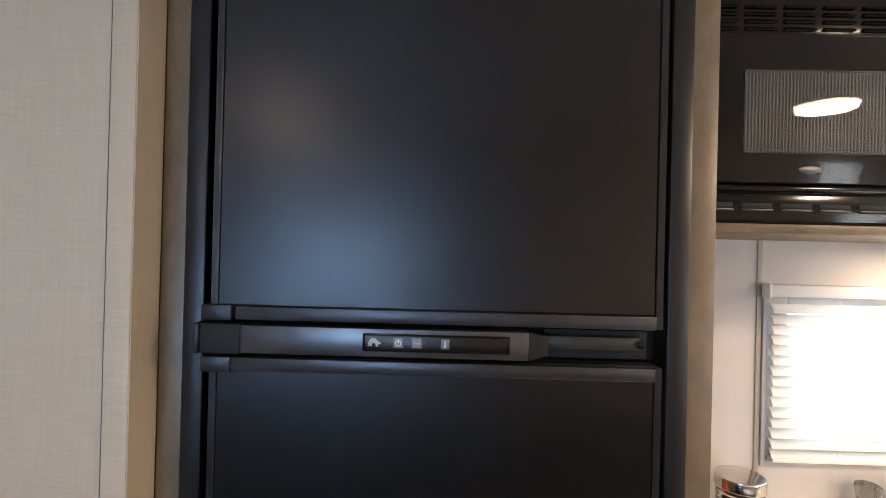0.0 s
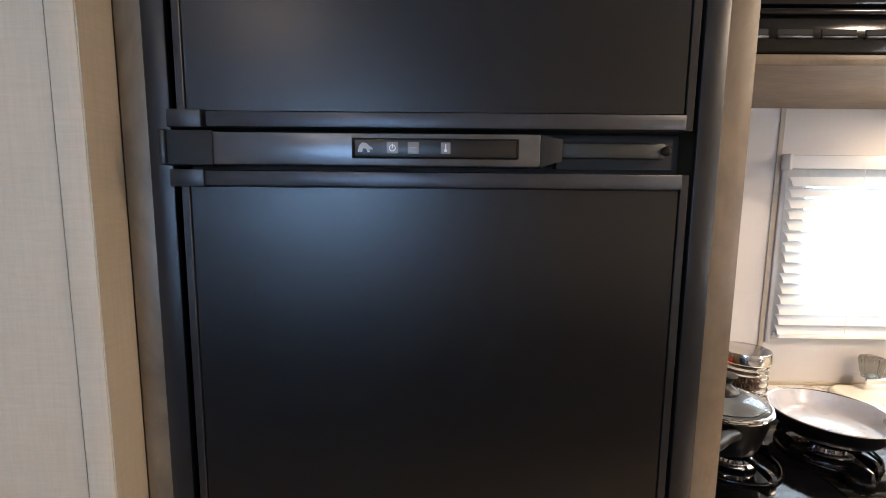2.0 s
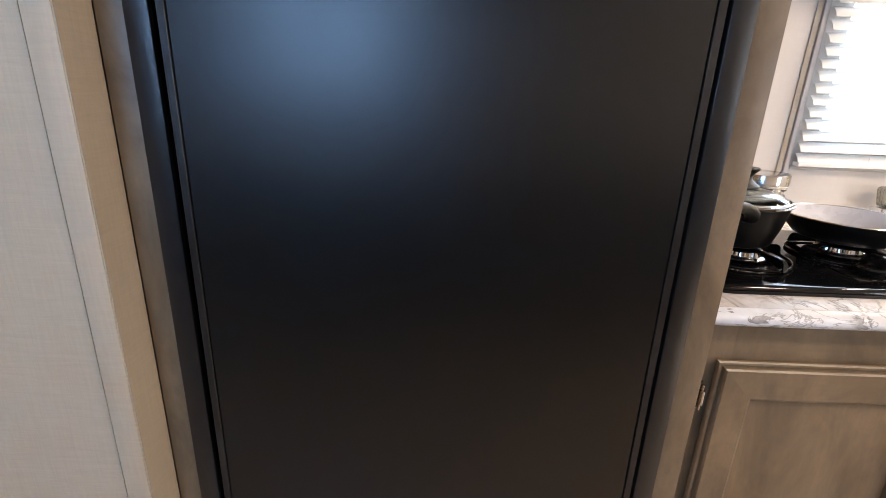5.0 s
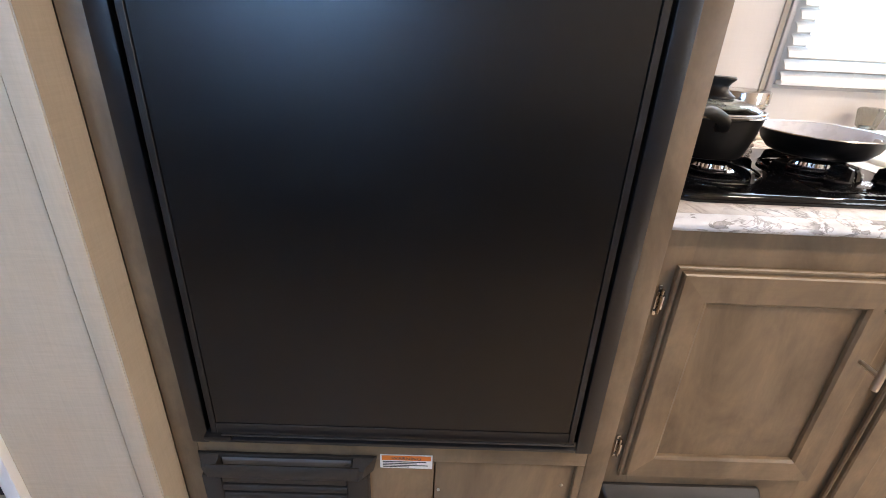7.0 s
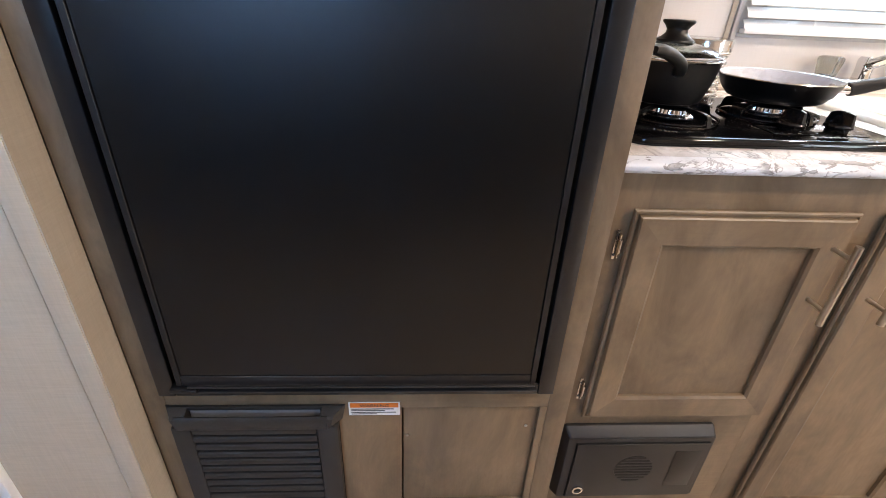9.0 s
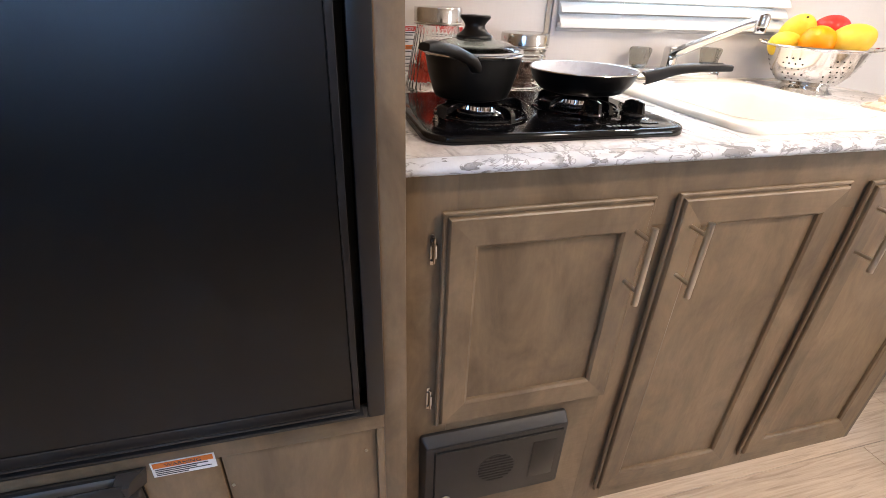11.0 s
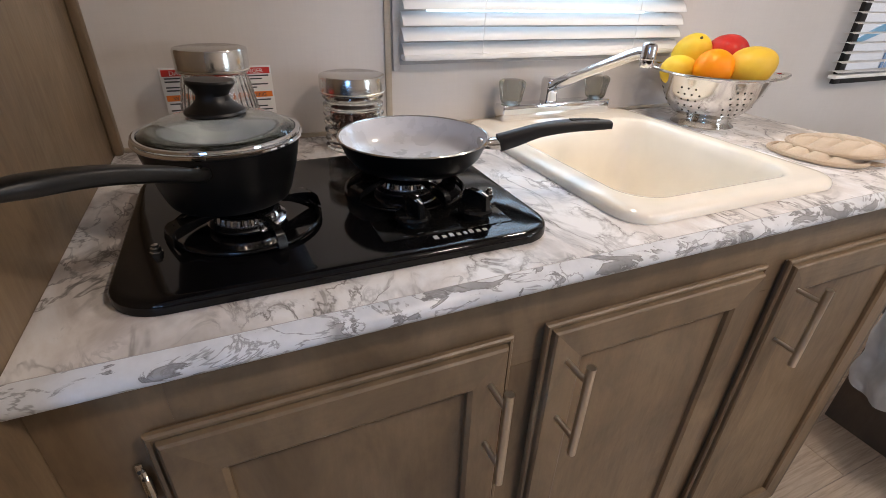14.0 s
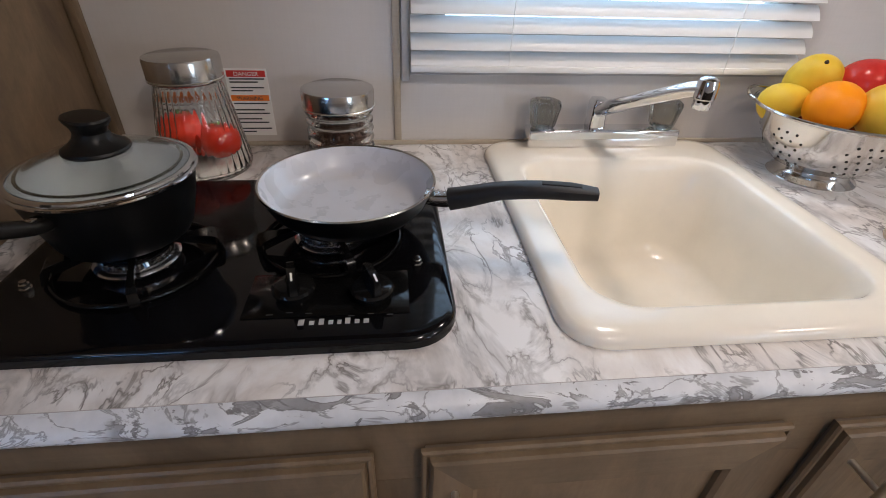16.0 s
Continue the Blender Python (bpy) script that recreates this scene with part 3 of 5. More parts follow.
# ---------------------------------------------------------------- vent, warning label below the refrigerator
def floor_vent():
    """A moulded register: deep hood with a slot along its top, and fine louvres below."""
    v = thing("air_vent", (-0.165, 0.568, 0.10), "black moulded louvred furnace vent below the refrigerator", "vent")
    x0, x1, z0, z1, yb, yf = -0.302, -0.026, 0.085, 0.513, 0.5678, 0.5430
    part("back", box(x0 + 0.012, x1 - 0.012, 0.5660, yb, z0, z1 - 0.004), BLACK_DEEP, v)
    part("top_cap", box(x0 + 0.004, x1 - 0.004, 0.5625, 0.5672, z1 - 0.008, z1 - 0.0005, 0.0008), GREY_BLACK, v)
    part("slot_plate", box(x0 + 0.036, x1 - 0.040, 0.5640, 0.5652, z1 - 0.045, z1 - 0.0085), surf("bare_sheet_metal", (0.30, 0.305, 0.315), 0.4, metal=0.4), v, "bare metal seen through the slot")
    # hood that stands off the wood, open along its top, with a rolled lower lip
    lip = [(0.5560, z1 - 0.030), (yf + 0.010, z1 - 0.0345), (yf + 0.004, z1 - 0.0345), (yf, z1 - 0.029), (yf + 0.0012, z1 - 0.009), (yf + 0.0030, z1 - 0.0055), (yf + 0.0060, z1 - 0.0070), (yf + 0.0065, z1 - 0.026), (0.5560, z1 - 0.026)]
    part("hood", loft([[(x, y, z) for y, z in lip] for x in (x0 + 0.020, x1 - 0.026)]), GREY_BLACK, v, smooth=50)
    for xa, xb, flare in ((x0, x0 + 0.034, 0.012), (x1, x1 - 0.036, -0.016)):
        cheek = [[(xa, yb - 0.001, z1), (xb, yb - 0.001, z1), (xb, yf + 0.006, z1 - 0.0068), (xa + flare, yf + 0.006, z1 - 0.0060)],
                 [(xa + flare * 0.1, yb - 0.001, z1 - 0.010), (xb, yb - 0.001, z1 - 0.010), (xb, yf + 0.0011, z1 - 0.010), (xa + flare * 1.1, yf + 0.0012, z1 - 0.010)],
                 [(xa + flare * 0.4, yb - 0.001, z1 - 0.0330), (xb, yb - 0.001, z1 - 0.0330), (xb, yf + 0.0004, z1 - 0.0300), (xa + flare * 1.4, yf + 0.0030, z1 - 0.0290)]]
        part("cheek", loft(cheek), GREY_BLACK, v, smooth=20)
    for a, b in ((x0 + 0.006, x0 + 0.036), (x1 - 0.046, x1 - 0.012)):
        part("side_frame", box(a, b, 0.5500, 0.5655, z0, z1 - 0.034, 0.004), GREY_BLACK, v)
    part("upper_strip", box(x0 + 0.0365, x1 - 0.0465, 0.5505, 0.5655, z1 - 0.0505, z1 - 0.0355, 0.002), GREY_BLACK, v)
    z = z1 - 0.062
    while z > z0 + 0.01:
        part("louvre", loft([[(x, 0.5530, z - 0.0072), (x, 0.5506, z - 0.0050), (x, 0.5500, z + 0.0010), (x, 0.5525, z + 0.0050), (x, 0.5650, z + 0.0080), (x, 0.5650, z + 0.0050)] for x in (x0 + 0.0362, x1 - 0.0462)]), GREY_BLACK, v, smooth=40)
        z -= 0.0180
    return v


floor_vent()


def sticker(name, x0, x1, z0, z1, y, bars, label):
    s = thing(name, ((x0 + x1) / 2, y, z0), label, "label")
    part("sheet", box(x0, x1, y - 0.0008, y, z0, z1), LABEL_WHITE, s)
    for a, b, c, d, m in bars:
        w, h = x1 - x0, z1 - z0
        part("print_bar", box(x0 + a * w, x0 + b * w, y - 0.0012, y - 0.0009, z0 + c * h, z0 + d * h), m, s)
    return s


s = sticker("warning_label", -0.0215, 0.0600, 0.4870, 0.5160, 0.5678,
            [(0.03, 0.97, 0.60, 0.94, LABEL_ORANGE), (0.05, 0.88, 0.45, 0.52, LABEL_INK), (0.05, 0.70, 0.33, 0.39, LABEL_INK), (0.05, 0.92, 0.20, 0.26, LABEL_INK), (0.05, 0.55, 0.08, 0.14, LABEL_INK)],
            "small orange and white warning label on the cabinet")
letters("warning_word", "WARNING", 0.0085, Matrix.Translation((-0.004, 0.5664, 0.5058)) @ FRONT, LABEL_INK, s, depth=0.0002, width=0.046)


# ---------------------------------------------------------------- base cabinet with worktop
YD, YF = 0.6445, 0.6630  # door faces, face frame


def cabinet_door(x0, x1, z0, z1, owner, handle_x, hinge_x=None):
    st, rt, rb = 0.0560, 0.0600, 0.0590
    d = part("door", box(x0 + 0.004, x1 - 0.004, YF - 0.006, YF - 0.0006, z0 + 0.004, z1 - 0.004), WOOD_EDGE, owner)
    # outer frame with a stepped moulded edge and a bevel down to the panel
    def frame_piece(name, quad, mat):
        """quad: outer two corners and inner two corners as (x, z)."""
        (ax, az), (bx, bz), (cx, cz), (dx, dz) = quad
        ctr = Vector(((x0 + x1) / 2, (z0 + z1) / 2))

        def inset(px, pz, k):
            return (px + k * (1 if px < ctr.x else -1), pz + k * (1 if pz < ctr.y else -1))
        prof = [(0.0, YF - 0.006), (0.0, YF - 0.0100), (0.0020, YF - 0.0122), (0.0052, YF - 0.0124), (0.0062, YF - 0.0100), (0.0080, YF - 0.0100), (0.0090, YF - 0.0160), (0.0115, YD), ]
        left = [(*inset(ax, az, k), y) for k, y in prof]
        right = [(*inset(bx, bz, k), y) for k, y in prof]
        prof2 = [(-0.0050, YD), (0.0, YD + 0.0035), (0.0005, YD + 0.0115)]
        left += [(*inset(dx, dz, k), y) for k, y in prof2]
        right += [(*inset(cx, cz, k), y) for k, y in prof2]
        left.append((*inset(dx, dz, 0.0), YF - 0.006))
        right.append((*inset(cx, cz, 0.0), YF - 0.006))
        return part(name, loft([[(x, y, z) for x, z, y in left], [(x, y, z) for x, z, y in right]]), mat, d, smooth=25)

    xi0, xi1, zi0, zi1 = x0 + st, x1 - st, z0 + rb, z1 - rt
    frame_piece("rail", [(x0, z1), (x1, z1), (xi1, zi1), (xi0, zi1)], WOOD_H)
    frame_piece("rail", [(x0, z0), (x1, z0), (xi1, zi0), (xi0, zi0)], WOOD_H)
    frame_piece("stile", [(x0, z0), (x0, z1), (xi0, zi1), (xi0, zi0)], WOOD)
    frame_piece("stile", [(x1, z0), (x1, z1), (xi1, zi1), (xi1, zi0)], WOOD)
    part("panel", box(xi0 - 0.002, xi1 + 0.002, YD + 0.0095, YF - 0.0062, zi0 - 0.002, zi1 + 0.002), WOOD, d)
    h = part("handle", tube([(handle_x, YD - 0.038, 0.786), (handle_x, YD - 0.038, 0.642)], 0.0055, 16), NICKEL, d, "satin nickel bar handle")
    for z in (0.762, 0.666):
        part("post", tube([(handle_x, YD - 0.038, z), (handle_x, YD + 0.001, z)], 0.0038, 12), NICKEL, h)
    if hinge_x:
        for z in (z0 + 0.045, z1 - 0.085):
            hg = part("hinge", tube([(hinge_x, YF - 0.006, z), (hinge_x, YF - 0.006, z + 0.042)], 0.0022, 10), STEEL, d, "bright steel hinge")
            part("leaf", box(hinge_x - 0.0065, hinge_x - 0.0004, YF - 0.0030, YF - 0.0006, z - 0.005, z + 0.048, 0.001), STEEL, hg)
            part("knuckle", tube([(hinge_x + 0.0005, YF - 0.0075, z + 0.010), (hinge_x + 0.0005, YF - 0.0075, z + 0.033)], 0.0036, 12), STEEL, hg)
            for q in (0.004, 0.038):
                part("screw", moved(lathe([(0, 0), (0.0022, 0), (0.0018, 0.0008), (0, 0.0010)], 10), pose(hinge_x - 0.0040, YF - 0.0030, z + q, 90)), GUNMETAL, hg)
    return d


def base_cabinet():
    c = thing("base_cabinet", (0.99, 0.9, 0), "grey-brown stained wooden kitchen base cabinet with three panel doors", "cabinet")
    part("face_frame", box(0.3365, 0.430, YF, YF + 0.018, 0.0, 0.8760), WOOD, c)
    part("face_frame", box(0.4301, 1.642, YF, YF + 0.018, 0.762, 0.8760), WOOD_H, c)
    part("face_frame", box(0.4305, 0.760, YF, YF + 0.018, 0.0, 0.4200), WOOD_H, c)
    part("face_frame", box(0.7605, 0.835, YF, YF + 0.018, 0.0, 0.7615), WOOD, c)
    part("face_frame", box(1.140, 1.265, YF, YF + 0.018, 0.0, 0.7615), WOOD, c)
    part("face_frame", box(1.570, 1.642, YF, YF + 0.018, 0.0, 0.7615), WOOD, c)
    part("face_frame", box(0.8355, 1.1395, YF, YF + 0.018, 0.0, 0.085), WOOD_H, c)
    part("face_frame", box(1.2655, 1.5695, YF, YF + 0.018, 0.0, 0.085), WOOD_H, c)
    part("end_panel", box(1.642, 1.654, YF, Y1 - 0.001, 0.0, 0.8760), WOOD_EDGE, c)
    cabinet_door(0.4060, 0.7645, 0.3810, 0.8190, c, 0.7350, 0.3965)
    cabinet_door(0.8080, 1.1800, 0.0560, 0.8200, c, 0.8405)
    cabinet_door(1.2310, 1.5980, 0.0560, 0.8160, c, 1.2660)
    return c


base_cabinet()


def worktop():
    """One laminate top with a rolled front edge and cut-outs for the hob and the basin."""
    w = thing("worktop", (1.0, 0.9, 0.8765), "white and grey marble-look laminate worktop with rolled front edge", "worktop")
    x0, x1, yb, top, low = 0.3365, 1.664, Y1 - 0.0005, 0.9000, 0.8765
    roll = [(0.6572, low), (0.6572, top), (0.6540, top - 0.0008), (0.6460, top - 0.0040), (0.6405, top - 0.0095), (0.6390, top - 0.0130), (0.6400, top - 0.0175), (0.6440, top - 0.0215), (0.6500, low)]
    bm = loft([[(x, y, z) for y, z in roll] for x in (x0, x1 - 0.012, x1)])
    for v in bm.verts:
        if v.co.x > x1 - 0.001:
            v.co.y = max(v.co.y, 0.6490)
    part("rolled_edge", bm, EDGE, w, "bluish white laminate edge with grey flakes", 40)
    top_ob = part("top", box(x0, x1, 0.6574, yb, low, top), MARBLE, w, smooth=40)
    cut = []
    for a, b, c, d, r in ((0.415, 0.827, 0.725, 1.030, 0.02), (0.972, 1.335, 0.715, 1.165, 0.03)):
        lo = [(x, y, 0.80) for x, y in rounded(a, b, c, d, r, 4)]
        hi = [(x, y, 1.00) for x, y in rounded(a, b, c, d, r, 4)]
        me = bpy.data.meshes.new("cut")
        q = loft([lo, hi])
        bmesh.ops.recalc_face_normals(q, faces=q.faces)
        q.to_mesh(me)
        q.free()
        cut.append(bpy.data.objects.new("cut", me))
        scene.collection.objects.link(cut[-1])
    for k, ob in enumerate(cut):
        mod = top_ob.modifiers.new("opening", "BOOLEAN")
        mod.object, mod.operation, mod.solver = ob, "DIFFERENCE", "EXACT"
    bpy.context.view_layer.update()
    me = bpy.data.meshes.new_from_object(top_ob.evaluated_get(bpy.context.evaluated_depsgraph_get()))
    top_ob.modifiers.clear()
    top_ob.data = me
    for ob in cut:
        bpy.data.objects.remove(ob)
    part("edge_joint", box(x0 + 0.001, x1 - 0.014, 0.6570, 0.6576, top - 0.0002, top + 0.0003), surf("laminate_joint", (0.45, 0.42, 0.40), 0.5), w)
    return w


worktop()


# ---------------------------------------------------------------- power centre below the first door
def power_centre():
    """A shallow moulded tray whose sides slope back, with a hinged door set low in it."""
    p = thing("power_centre", (0.53, 0.66, 0.145), "charcoal plastic power centre cover with a round lock", "electrical panel")
    x0, x1, z0, z1 = 0.3790, 0.6870, 0.1480, 0.3520
    yb, yf = YF - 0.0006, 0.6380
    body = [[(x, yb, z) for x, z in rounded(x0, x1, z0, z1, 0.008, 4)],
            [(x, yb - 0.006, z) for x, z in rounded(x0, x1, z0, z1, 0.008, 4)],
            [(x, yf + 0.001, z) for x, z in rounded(x0 + 0.008, x1 - 0.003, z0 + 0.006, z1 - 0.013, 0.006, 4)],
            [(x, yf, z) for x, z in rounded(x0 + 0.0095, x1 - 0.0045, z0 + 0.0075, z1 - 0.0145, 0.006, 4)]]
    part("frame", loft(body), GREY_BLACK, p, smooth=30)
    # thin satin strip along the upper front edge
    part("top_edge", box(x0 + 0.014, x1 - 0.009, yf - 0.0012, yf - 0.0001, z1 - 0.0165, z1 - 0.0150, 0.0004), GUNMETAL, p, "thin shiny upper edge")
    dx0, dx1, dz0, dz1 = x0 + 0.026, x1 - 0.012, z0 + 0.012, z1 - 0.030
    part("door_gap", box(dx0 - 0.0022, dx1 + 0.0010, yf - 0.0006, yf - 0.0001, dz0 - 0.0010, dz1 + 0.0024), BLACK_DEEP, p)
    d = part("door", box(dx0, dx1, yf - 0.0042, yf - 0.0008, dz0, dz1, 0.0012), GREY_BLACK, p)
    yd = yf - 0.0042
    part("lock_ring", moved(lathe([(0.0112, 0), (0.0112, 0.003), (0.0074, 0.0035), (0.0074, 0)], 28, close=True), pose(dx0 + 0.022, yd, dz0 + 0.024, 90)), CHROME, d, "chrome lock ring")
    part("lock", moved(lathe([(0, 0), (0.0072, 0), (0.0072, 0.0015), (0, 0.002)], 20), pose(dx0 + 0.022, yd, dz0 + 0.024, 90)), GREY_BLACK, d)
    part("keyway", box(dx0 + 0.0180, dx0 + 0.0260, yd - 0.0024, yd - 0.0020, dz0 + 0.0232, dz0 + 0.0248), BLACK_DEEP, d)
    cx, cz = dx0 + 0.128, dz0 + 0.088
    grille = part("fan_grille", moved(lathe([(0, 0), (0.0400, 0), (0.0400, 0.0006), (0, 0.0006)], 40), pose(cx, yd, cz, 90)), BLACK_TRIM, d, "round dark fan grille")
    for k in range(-4, 5):
        hw = math.sqrt(max(0.0385 ** 2 - (0.0085 * k) ** 2, 0))
        part("slit", box(cx - hw, cx + hw, yd - 0.0010, yd - 0.0007, cz + 0.0085 * k - 0.0018, cz + 0.0085 * k + 0.0018), BLACK_DEEP, grille)
    part("fuse_window", box(dx1 - 0.066, dx1 - 0.012, yd - 0.0008, yd - 0.0001, dz0 + 0.034, dz1 - 0.020, 0.0003), BLACK_TRIM, d, "dark window")
    return p


power_centre()


# ---------------------------------------------------------------- windows and blinds
def window(name, w, label, frame_mat, y_in, y_out):
    x0, x1, z0, z1 = w
    win = tagged(new(name), label, "window", kind="structure")
    win.location = ((x0 + x1) / 2, y_in, z0)
    t = 0.028
    for a, b, c, d in ((x0 + 0.001, x0 + t, z0 + 0.001, z1 - 0.001), (x1 - t, x1 - 0.001, z0 + 0.001, z1 - 0.001), (x0 + t, x1 - t, z0 + 0.001, z0 + t), (x0 + t, x1 - t, z1 - t, z1 - 0.001)):
        part("window_frame", box(a, b, min(y_in, y_out), max(y_in, y_out), c, d, 0.002), frame_mat, win)
    ym = (y_in + y_out) / 2
    pane = part("pane", box(x0 + t, x1 - t, ym - 0.002, ym + 0.002, z0 + t, z1 - t), GLASS_PANE, win)
    pane.visible_shadow = False
    return win


def blind(name, x0, x1, z0, z1, y, tilt, label, pitch=0.0255, width=0.0275):
    b = thing(name, ((x0 + x1) / 2, y, z0), label, "blind")
    part("head_rail", box(x0 - 0.012, x1 + 0.012, y - 0.016, y + 0.010, z1, z1 + 0.030, 0.002), WHITE, b)
    part("bracket", box(x0 - 0.020, x0 - 0.0125, y - 0.018, y + 0.012, z1 - 0.004, z1 + 0.033, 0.002), WHITE, b)
    part("bracket", box(x1 + 0.0125, x1 + 0.020, y - 0.018, y + 0.012, z1 - 0.004, z1 + 0.033, 0.002), WHITE, b)
    part("bottom_rail", box(x0, x1, y - 0.012, y + 0.010, z0, z0 + 0.010, 0.002), WHITE, b)
    arc = []
    for k in range(7):
        u = k / 6 - 0.5
        arc.append((u * width, 0.0022 * (1 - 4 * u * u)))
    sec = arc + [(u, v - 0.0008) for u, v in reversed(arc)]
    c, s = math.cos(radians(tilt)), math.sin(radians(tilt))
    n = int((z1 - z0 - 0.014) / pitch)
    for i in range(n):
        zc = z0 + 0.018 + i * (z1 - z0 - 0.022) / n
        wob = radians(random.uniform(-2.5, 2.5))
        cc, ss = math.cos(radians(tilt) + wob), math.sin(radians(tilt) + wob)
        bm = loft([[(x, y + u * cc - v * ss, zc + u * ss + v * cc) for u, v in sec] for x in (x0 + random.uniform(-0.001, 0.001), x1 + random.uniform(-0.001, 0.001))])
        part("slat", bm, SLAT, b)
    for f in (0.235, 0.79):
        x = x0 + f * (x1 - x0)
        part("ladder_cord", tube(smooth_path([(x, y - 0.0155, z1), (x + 0.001, y - 0.0155, (z0 + z1) / 2), (x, y - 0.0140, z0 + 0.004)], 4), 0.0007, 6), WHITE, b)
    return b


BLACKFRAME = surf("black_window_frame", (0.012, 0.012, 0.012), 0.4)
window("window_1", W1, "kitchen window with pale frame behind the slatted blind", surf("pale_window_frame", (0.55, 0.53, 0.50), 0.45), Y1 + 0.004, Y1 + 0.040)
window("window_2", W2, "dark-framed window beyond the kitchen counter", BLACKFRAME, Y1 - 0.012, Y1 + 0.040)
window("window_4", W4, "second window in the wall facing the kitchen", BLACKFRAME, Y0 + 0.004, Y0 - 0.040)
window("window_3", W3, "window in the wall facing the kitchen", BLACKFRAME, Y0 + 0.004, Y0 - 0.040)
blind("window_blind", 0.8220, 1.4850, 1.0300, 1.4380, Y1 - 0.020, 51, "white slatted mini blind, closed, over the kitchen window")
blind("window_blind", 2.1000, 2.9600, 0.9480, 1.5000, Y1 - 0.034, 3, "white slatted mini blind with open slats over a dark-framed window")
structure("trim_window_casing", box(0.808, 0.8205, Y1 - 0.008, Y1, 1.010, 1.470, 0.002), surf("casing_grey", (0.52, 0.50, 0.48), 0.5), "grey window casing behind the blind", "trim", 35)
structure("trim_window_casing_low", box(0.8215, 1.4900, Y1 - 0.006, Y1, 1.020, 1.030, 0.002), surf("casing_grey_low", (0.42, 0.40, 0.38), 0.5), "grey window casing below the blind", "trim", 35)


# ---------------------------------------------------------------- wall cabinet with microwave
def wall_cabinet():
    c = thing("wall_cabinet", (1.0, 1.0, 1.577), "grey-brown stained wooden wall cabinet around a microwave", "cabinet")
    part("bottom", box(0.3365, 1.655, 0.812, Y1 - 0.001, 1.5775, 1.5895), WOOD_H, c)
    part("bottom_rail", box(0.3365, 1.655, 0.800, 0.8115, 1.5745, 1.5900, 0.001), WOOD_H, c)
    part("top_rail", box(0.3365, 1.655, 0.800, 0.8115, 1.9735, H - 0.002, 0.001), WOOD_H, c)
    part("end_panel", box(1.643, 1.655, 0.812, Y1 - 0.001, 1.590, H - 0.002), WOOD, c)
    part("stile", box(0.958, 1.655, 0.800, 0.8115, 1.5905, 1.9730, 0.001), WOOD, c)
    part("filler", box(0.3365, 0.3570, 0.800, 0.8115, 1.5905, 1.9730, 0.001), WOOD, c)
    return c


wall_cabinet()


def microwave():
    m = thing("microwave", (0.66, 0.98, 1.591), "black built-in microwave oven with vents above and below the door", "microwave")
    x0, x1, z0, z1, y = 0.3580, 0.9570, 1.5912, 1.9728, 0.795
    part("body", box(x0 + 0.01, x1 - 0.01, 0.830, 1.19, z0 + 0.004, z1 - 0.004), BLACK_TRIM, m)
    part("trim_frame", box(x0, x1, y, 0.8290, z0, z0 + 0.050, 0.004), BLACK_GLOSS, m, "lower vent strip")
    part("trim_frame", box(x0, x1, y, 0.8290, z1 - 0.068, z1, 0.004), BLACK_GLOSS, m, "upper vent strip")
    part("ridge", box(x0 + 0.004, x1 - 0.004, y - 0.006, y + 0.002, z0 + 0.052, z0 + 0.061, 0.002), BLACK_GLOSS, m)
    d = part("door", box(x0 + 0.004, x1 - 0.150, y - 0.010, 0.8280, z0 + 0.064, z1 - 0.070, 0.004), BLACK_GLOSS, m)
    part("control_panel", box(x1 - 0.147, x1 - 0.004, y - 0.010, 0.8280, z0 + 0.064, z1 - 0.070, 0.004), BLACK_GLOSS, m)
    part("door_window", box(0.4960, 0.7480, y - 0.0106, y - 0.0101, 1.7050, 1.8430), surf("door_screen", (0.020, 0.020, 0.019), 0.9, var=0.05, spec=0.05), d, "grey meshed window")
    rib = surf("screen_rib", (0.10, 0.10, 0.097), 0.9, spec=0.05)
    for i in range(44):
        x = 0.5000 + i * 0.0056
        part("screen_rib", box(x, x + 0.0018, y - 0.0112, y - 0.0107, 1.7080, 1.8400), rib, d, smooth=0)
    pane = part("pane", box(0.4960, 0.7480, y - 0.0135, y - 0.0120, 1.7050, 1.8430), GLASS, d, "clear glass pane")
    pane.visible_shadow = False
    part("emblem", moved(lathe([(0, 0), (0.010, 0), (0.010, 0.0012), (0.006, 0.002), (0, 0.002)], 24), pose(0.6080, y - 0.0100, 1.6790, 90) @ Matrix.Diagonal((1.9, 0.62, 1, 1))), GUNMETAL, d, "small oval metal emblem")
    for i in range(9):
        xa = x0 + 0.014 + i * 0.065
        part("slot", box(xa, min(xa + 0.052, x1 - 0.012), y - 0.0012, y + 0.001, z0 + 0.024, z0 + 0.033, 0.001), BLACK_DEEP, m)
        part("slot_lip", box(xa, min(xa + 0.052, x1 - 0.012), y - 0.0035, y + 0.001, z0 + 0.0195, z0 + 0.0232, 0.001), GUNMETAL, m)
        for k in range(4):
            z = z1 - 0.060 + k * 0.0125
            part("vent_slat", loft([[(xx, y - 0.003, z), (xx, y - 0.0045, z + 0.002), (xx, y + 0.001, z + 0.008), (xx, y + 0.002, z + 0.006)] for xx in (xa, min(xa + 0.052, x1 - 0.012))]), BLACK_GLOSS, m)
    return m


microwave()


